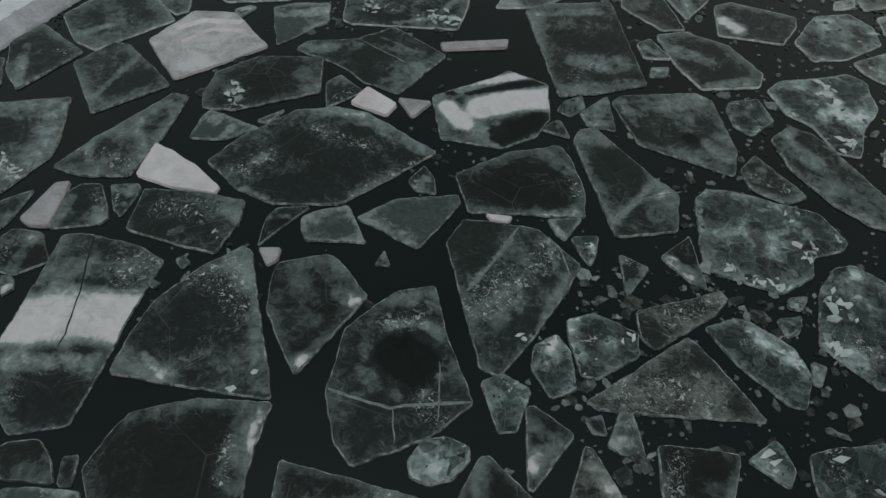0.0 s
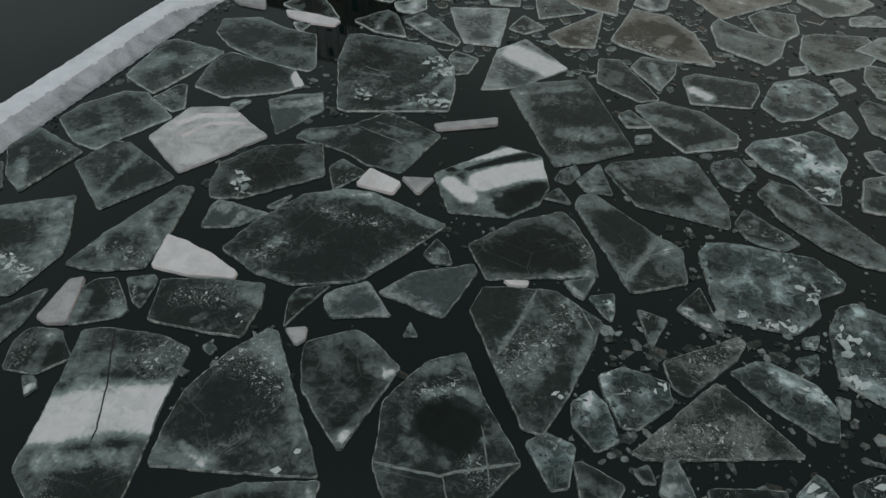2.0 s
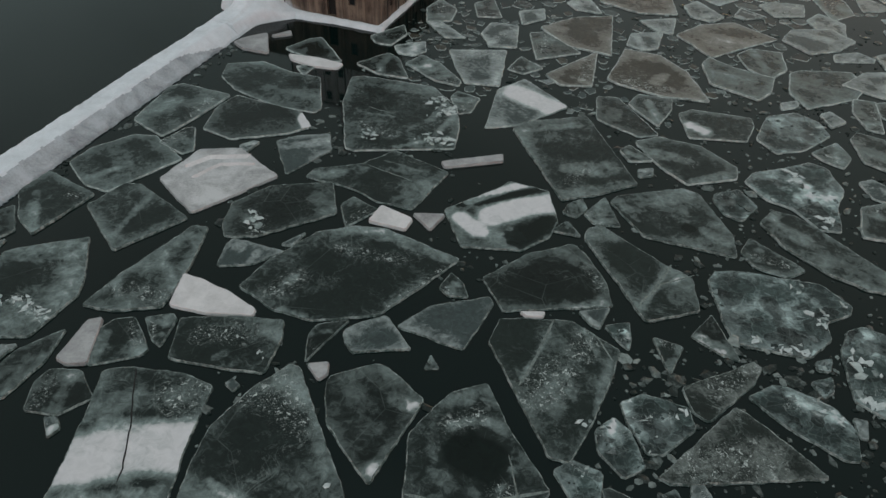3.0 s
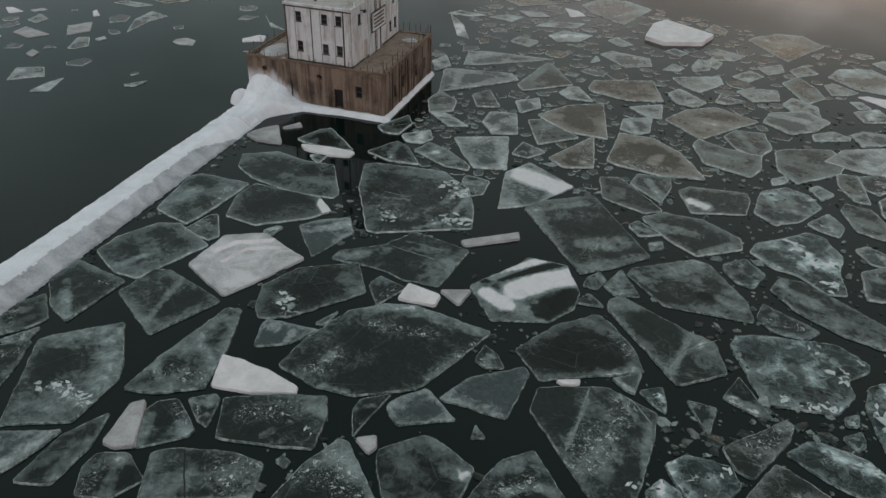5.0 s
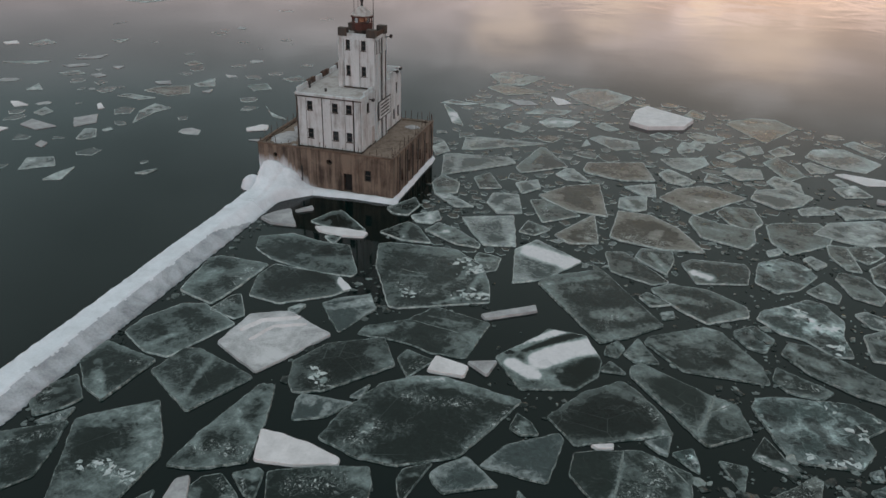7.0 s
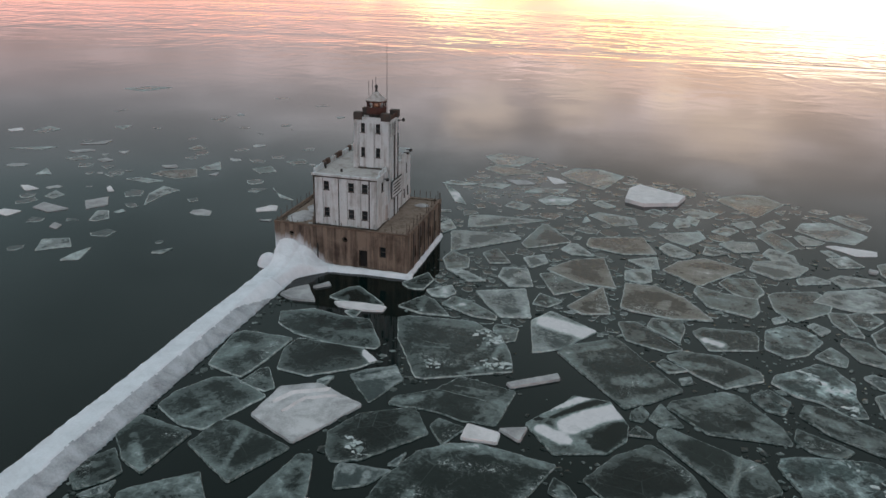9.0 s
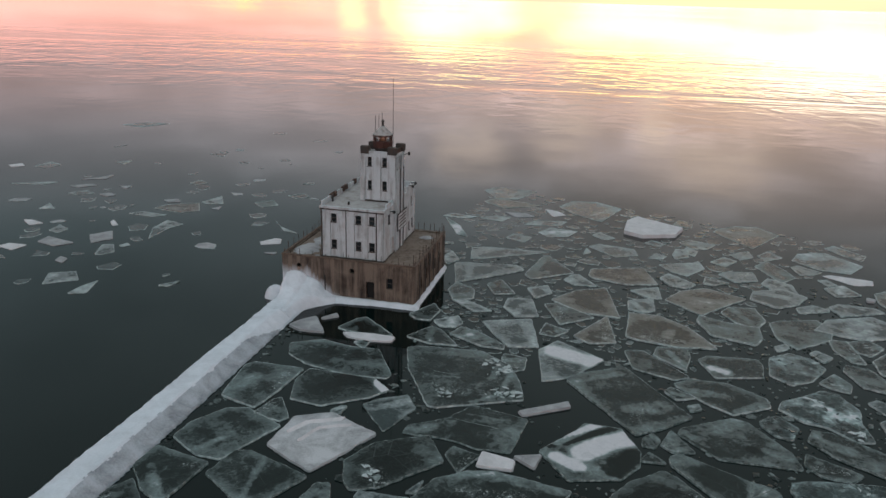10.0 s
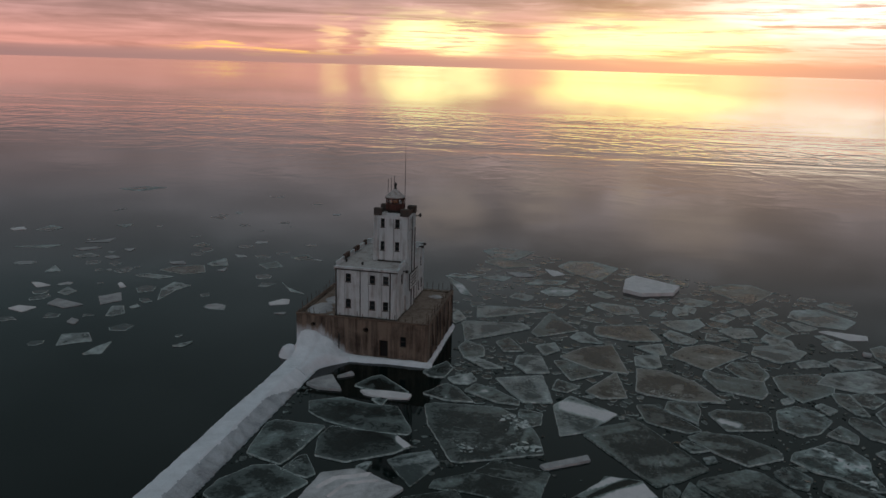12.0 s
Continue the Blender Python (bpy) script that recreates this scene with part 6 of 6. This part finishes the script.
ice_floe("snowy", [(-25.3, 13.5), (-23.6, 14.3), (-23.6, 13.5)])
ice_floe("pale", [(-30.5, 28.4), (-28.4, 25.8), (-24.5, 23.3), (-27.1, 24)])
ice_floe("frost", [(-38.7, 37.4), (-36.4, 39.9), (-34.1, 37.1), (-36.2, 35.1)])
ice_floe("frost", [(-35.4, 43.6), (-33.3, 46.1), (-31.4, 44.1), (-33.2, 42.2)])
ice_floe("pale", [(-43.6, 14.1), (-46.2, 19.3), (-46.4, 23.4), (-42.9, 22.3), (-43.9, 19.4)])
ice_floe("snowy", [(-53.7, 33.8), (-51.8, 35.3), (-50.5, 33.8), (-52.2, 32.8)])
ice_floe("brown", [(-52.4, 28.9), (-51.4, 31.5), (-47.2, 34.1), (-44.7, 30), (-47, 27.7)])
ice_floe("pale", [(-54.4, 24.9), (-52.9, 26.5), (-48, 26), (-49.9, 24.3)])
ice_floe("pale", [(-47.1, 34.9), (-45.9, 39.5), (-43.3, 35.1), (-45.5, 33.9)])
ice_floe("snowy", [(-43.5, 31.5), (-42.6, 33.4), (-42.1, 31.6)])
ice_floe("snow", [(-60.87, 4.92), (-60.37, 6.42), (-57.52, 6.54), (-57.84, 4.07)])
ice_floe("snowy", [(-57.3, 8.24), (-57.5, 10.7), (-52.21, 9.35), (-53.73, 7.24)])
ice_floe("snowy", [(-52.6, 13.2), (-50.7, 15.9), (-48.4, 12.6), (-50, 10.1)])
ice_floe("pale", [(-46.36, 5.99), (-48.07, 9.88), (-46.6, 10.4), (-44.48, 7.61), (-45.3, 6.08)])
ice_floe("snow", [(-66.7, 16.6), (-65.6, 17), (-62.8, 16), (-64.1, 14.6)])
ice_floe("snow", [(-54, 19.9), (-54.1, 20.9), (-51.8, 18.7), (-52.4, 18.1)])
ice_floe("snowy", [(-49.55, 2.27), (-49.94, 3.84), (-48.43, 3.35), (-48.06, 1.8)])
ice_floe("pale", [(-45.03, -5.5), (-46.99, -1.93), (-44.24, -0.41), (-41.93, -2.9), (-43.65, -4.26)])
ice_floe("pale", [(-40.22, -7.13), (-40.23, -4.61), (-39.55, -2.36), (-38.17, -6.31)])
ice_floe("snow", [(-97.3, 47.6), (-96, 49.8), (-94, 48.2), (-95.5, 46.5)])
ice_floe("snowy", [(-74.9, 37.2), (-72.1, 39.6), (-70.6, 39.2), (-72.7, 36.6)])
ice_floe("snowy", [(-76.3, 42), (-74.1, 44.8), (-73, 47.2), (-72.3, 43.9)])
ice_floe("pale", [(-71.8, 32.5), (-70, 35.3), (-67.4, 34.1), (-69.3, 32.1)])
ice_floe("snowy", [(-66.2, 33.7), (-65.4, 35.2), (-63.3, 34.2), (-64.1, 32.7)])
ice_floe("snowy", [(-66.5, 39.7), (-64.7, 40.8), (-64.4, 38.7)])
ice_floe("pale", [(-92.1, 48.4), (-92, 53.1), (-88.2, 51.5), (-89, 47.8)])
ice_floe("pale", [(-80.1, 57.5), (-77.6, 59.7), (-77.2, 56.2)])
ice_floe("pale", [(-69.1, 22.4), (-70.1, 26.2), (-66.9, 23.5)])
ice_floe("pale", [(-85.8, 35.2), (-82.7, 37.2), (-78.6, 39.2), (-79.7, 36.4)])
ice_floe("pale", [(-45.6, 10.2), (-45.2, 11.6), (-44.2, 10.8), (-44.89, 9.83)])
ice_floe("pale", [(-31.74, -1.77), (-30.66, -0.42), (-30, 0.41), (-30.35, -1.54)])
ice_floe("pale", [(-59.6, 13.3), (-60, 16.2), (-57.3, 14.7), (-57.5, 12.5)])
ice_floe("pale", [(-89.9, 70.4), (-89.1, 74.4), (-89.6, 71.9)])
ice_floe("pale", [(-106.9, 97.6), (-103.1, 103.3), (-96.7, 103.9), (-100.2, 96.4)])
ice_floe("brown", [(-56.3, 46.2), (-55.7, 48.9), (-53.1, 47.4), (-54.3, 45.5)])
ice_floe("frost", [(-5.6, 39.6), (-2.3, 35.5), (0.2, 29.9), (-1.8, 30.8)])
ice_floe("pale", [(48.3, 22.5), (51.1, 24.4), (52.6, 21.1), (49.3, 19.7)])
ice_floe("chunk", [(29.76, -48.38), (29.83, -47.19), (30.77, -46.38), (31.96, -46.3), (32.34, -46.89), (32.07, -48.16), (31.3, -48.92), (30.31, -49.02)], [("f", [(31.14, -47.59)], 1.2)])
ice_floe("dark", [(32.7, -49.03), (32.66, -46.48), (33.05, -46.19), (35.76, -47.12), (35.71, -47.9), (33.12, -49.53)])
ice_floe("grain", [(37.22, -46.43), (36.75, -43.53), (37.16, -43.46), (39.34, -45.05)])
ice_floe("chunk", [(43.78, -40.3), (44.57, -38.67), (45, -38.76), (45.9, -39.72), (45.86, -40.69), (44.77, -40.53)])
ice_floe("chunk", [(46.28, -38.52), (47.05, -37.75), (49.33, -36.13), (50.63, -35.85), (51.04, -38.78), (47.43, -40.85), (46.68, -39.74)])
ice_floe("pale", [(12.19, -44.67), (12.38, -44.18), (13.04, -44.41), (12.93, -44.94)])
ice_floe("snowy", [(15.73, -41.63), (16.82, -41), (17.18, -41.84), (16.89, -42.39)])
ice_floe("frost", [(22.07, -39.27), (21.98, -38.07), (22.88, -38.89)])
ice_floe("frost", [(20.28, -32.63), (20.45, -30.96), (21.55, -31.59), (22.35, -32.7), (21.13, -33.15)])
ice_floe("chunk", [(30.91, -31.75), (32.31, -30.83), (32.69, -32.19), (32.73, -33.13), (32.07, -32.8)])
ice_floe("pale", [(29.11, -31.16), (30.9, -30.05), (30.71, -32.12), (30.1, -31.97)])
ice_floe("snow", [(25.79, -32.69), (27.21, -32.12), (27.22, -32.53), (26.29, -32.92)])
ice_floe("frost", [(25.51, -21.73), (25.6, -20.5), (26.42, -19.45), (27.06, -20.47), (26.62, -21.88)])
ice_floe("frost", [(25.31, -24.05), (26.08, -22.54), (27.48, -23.86)])
ice_floe("frost", [(26.95, -21.21), (27.94, -18.54), (29.79, -21.65), (27.94, -22.09)])
ice_floe("frost", [(27.58, -11.76), (28.22, -10.71), (30.42, -12.22), (28.65, -13.12)])
ice_floe("frost", [(42.11, -5.78), (44, -3.3), (45.19, -5.33), (44.63, -7.16), (43.05, -6.6)])
ice_floe("pale", [(45.17, -33.22), (45.96, -33.16), (45.96, -34.49), (45.55, -34.54)])
ice_floe("frost", [(36.2, -42.21), (36.84, -41.59), (37.47, -42.44), (36.86, -42.72)])
ice_floe("pale", [(4.64, -50.39), (5.29, -50.1), (5.97, -50.61), (5.76, -51.34)])
ice_floe("frost", [(-12.1, -43.88), (-8.08, -41.21), (-7.14, -43.81), (-6.61, -46.19), (-7.69, -47.69)])
ice_floe("dark", [(-12.01, -40.42), (-12.3, -38.83), (-11, -36.72), (-8.82, -38.91), (-9.23, -40.05), (-10.69, -41.54)])
ice_floe("pale", [(-10.24, -42), (-8.59, -39.81), (-8.41, -41.2), (-9.33, -41.97)])
ice_floe("chunk", [(43.11, -29.74), (44.04, -29.06), (43.99, -30.19), (43.27, -30.39)])
ice_floe("chunk", [(42.92, -31.46), (44.07, -30.58), (44.2, -31.77), (43.63, -32.52)])
ice_floe("pale", [(29.45, -13.92), (30.59, -13.23), (30.78, -14.4), (29.74, -14.95)])
ice_floe("pale", [(42.56, 1.07), (43.42, 2), (44.8, 0.65), (43.61, -0.96)])
ice_floe("pale", [(39.22, 1.76), (40.62, 2.92), (40.8, 1.69), (39.41, 0.56)])
ice_floe("frost", [(47.2, 5.3), (49.53, 6.8), (50.7, 4.63), (48.76, 2.07), (47.63, 2.89)])
ice_floe("frost", [(48.55, 0.81), (50.47, 3.3), (51.97, 0.87), (50.26, -3.05), (48.57, -2.03)])
ice_floe("frost", [(54.2, 22.2), (56.2, 23.9), (57.2, 20.1), (54.9, 16.6), (53.9, 18.8)])
ice_floe("snowy", [(52.8, 20.3), (53.8, 19.9), (53.4, 19), (52.6, 19.1)])
ice_floe("pale", [(31.3, 32.8), (32.2, 35.1), (33.7, 33.6), (33, 30.7)])


# ---- smaller floes filling the pack farther out ----
r = random.Random(23)
taken = [c for _, c, _, _ in FLOES]


def free_of(x, y, reach):
    for c in taken:
        if abs(c[0][0] - x) < 14 and abs(c[0][1] - y) < 14 and (inside(c, x, y) or to_line(x, y, c + c[:1]) < reach):
            return False
    return not (-19 < x < 2.2 and -1.5 < y < 17)


SMALL_WORDS = {"pale": "small pale grey frosted ice piece afloat", "frost": "small frosted ice piece on dark water", "dark": "small clear dark ice piece afloat", "snowy": "small snow-dusted ice piece afloat", "brown": "small ice piece tinted brown by reflected sky"}


def small_floe(x, y, size, kind):
    """A small piece: worn polygon with a bevelled edge."""
    b = bmesh.new()
    n, turn, st, h = r.randint(4, 7), r.uniform(0, 6.28), r.uniform(0.5, 1.0), r.uniform(0.04, 0.09)
    pts = []
    for k in range(n):
        a = 2 * math.pi * (k + r.uniform(-0.28, 0.28)) / n
        q = size * r.uniform(0.8, 1.15)
        u, v = q * math.cos(a), q * st * math.sin(a)
        pts.append((x + u * math.cos(turn) - v * math.sin(turn), y + u * math.sin(turn) + v * math.cos(turn)))
    taken.append(pts)
    rings = [[b.verts.new(((u - x) * q, (v - y) * q, z)) for u, v in pts] for q, z in ((1.05, -0.1), (1.0, h - 0.02), (0.96, h))]
    for a, c in zip(rings, rings[1:]):
        for k in range(n):
            b.faces.new([a[k], a[(k + 1) % n], c[(k + 1) % n], c[k]])
    b.faces.new(rings[2])
    for f in b.faces:
        f.material_index = int(f.calc_center_median().z < h - 0.001)
    ob = part("small_floe", b, [M[kind], M["farrim"]])
    ob.location = (x, y, 0)
    tagged(ob, SMALL_WORDS[kind], "ice floe", "small floating ice pieces")


made, tries = 0, 0
while made < 280 and tries < 9000:  # the pack past the lighthouse
    tries += 1
    y = r.uniform(-8, 66)
    x = r.uniform(3 if y < 20 else -2, 34 + 0.55 * y)
    size = r.uniform(0.5, 1.7) if y > 10 else r.uniform(0.35, 0.8)
    if y < 62 - 0.32 * x and free_of(x, y, size * 0.8):
        small_floe(x, y, size, r.choice(("pale", "pale", "frost", "frost", "dark", "pale", "brown")))
        made += 1
made = 0
while made < 60:  # scattered pieces on the open side
    y = r.gauss(28, 26)
    x = -62 + 0.25 * y + r.gauss(0, 17)
    size = r.uniform(0.5, 2.0)
    if x < -30 and y > -6 and free_of(x, y, size):
        small_floe(x, y, size, r.choice(("pale", "pale", "pale", "frost", "snowy")))
        made += 1
# ---- brash: small broken ice between the floes ----
r = random.Random(11)
polys = [(c, min(p[0] for p in c), max(p[0] for p in c), min(p[1] for p in c), max(p[1] for p in c)) for _, c, _, _ in FLOES]
crumbs = bmesh.new()
count, single = 0, 0
# thicker where it has gathered
GATHERED = ((35.5, -35.2, 1.6), (38.8, -30.8, 1.4), (34.6, -40.5, 1.8), (39.5, -40.3, 2.2), (45.0, -38.0, 2.4), (31.5, -35.0, 1.2), (42.0, -33.6, 1.2), (46.0, -30.0, 2.0), (37.0, -26.0, 1.6))


def lump(b, x, y, s, centred=False):
    """A broken lump with an uneven top."""
    n, turn, st, h = r.randint(4, 6), r.uniform(0, 6.28), r.uniform(0.4, 1.0), r.uniform(0.02, 0.10)
    ox, oy = (0, 0) if centred else (x, y)
    ring = []
    for k in range(n):
        a = 2 * math.pi * (k + r.uniform(-0.3, 0.3)) / n
        u, v = s * math.cos(a), s * st * math.sin(a)
        ring.append((ox + u * math.cos(turn) - v * math.sin(turn), oy + u * math.sin(turn) + v * math.cos(turn)))
    top = [b.verts.new((u, v, h * r.uniform(0.2, 1.3))) for u, v in ring]
    bot = [b.verts.new((u, v, -0.1)) for u, v in ring]
    peak = b.verts.new((ox + s * r.uniform(-0.3, 0.3), oy + s * r.uniform(-0.3, 0.3), h + s * r.uniform(0.0, 0.35)))
    for k in range(n):
        b.faces.new([top[k], top[(k + 1) % n], peak])
        b.faces.new([bot[k], bot[(k + 1) % n], top[(k + 1) % n], top[k]])


while count < 1650:
    x, y = r.uniform(2, 62), r.uniform(-52, 22)
    if count % 9 < 1:
        gx, gy, gr = r.choice(GATHERED)
        x, y = r.gauss(gx, gr), r.gauss(gy, gr)
    dense = 0.5 + 1.3 * noise.noise((x * 0.09, y * 0.09, 3)) + (0.35 if x + 0.3 * y > 28 else -0.2)
    if (r.random() > dense and count % 9 > 0) or y > 0.9 * x + 30:
        continue
    if any(x0 - 0.1 < x < x1 + 0.1 and y0 - 0.1 < y < y1 + 0.1 and inside(c, x, y) for c, x0, x1, y0, y1 in polys):
        continue
    s = min(0.6, 0.06 + r.expovariate(7.0))
    own = s > 0.27 and y < -8 and single < 200
    b = bmesh.new() if own else crumbs
    lump(b, x, y, s, own)
    if own:
        ob = part("ice_fragment", b, M["brash"])
        ob.location = (x, y, 0)
        tagged(ob, "small grey broken ice fragment between larger floes", "ice fragment", "broken ice fragments")
        single += 1
    count += 1
for _ in range(130):  # rubble against the breakwater
    y = r.uniform(-48, -7)
    x = -11.55 + abs(r.gauss(0, 0.9))
    if any(x0 < x < x1 and y0 < y < y1 and inside(c, x, y) for c, x0, x1, y0, y1 in polys):
        continue
    lump(crumbs, x, y, 0.08 + r.expovariate(6.0))
brash = part("brash_ice", crumbs, M["brash"])
tagged(brash, "small broken ice bits drifting between the floes", "brash ice", kind="stuff")
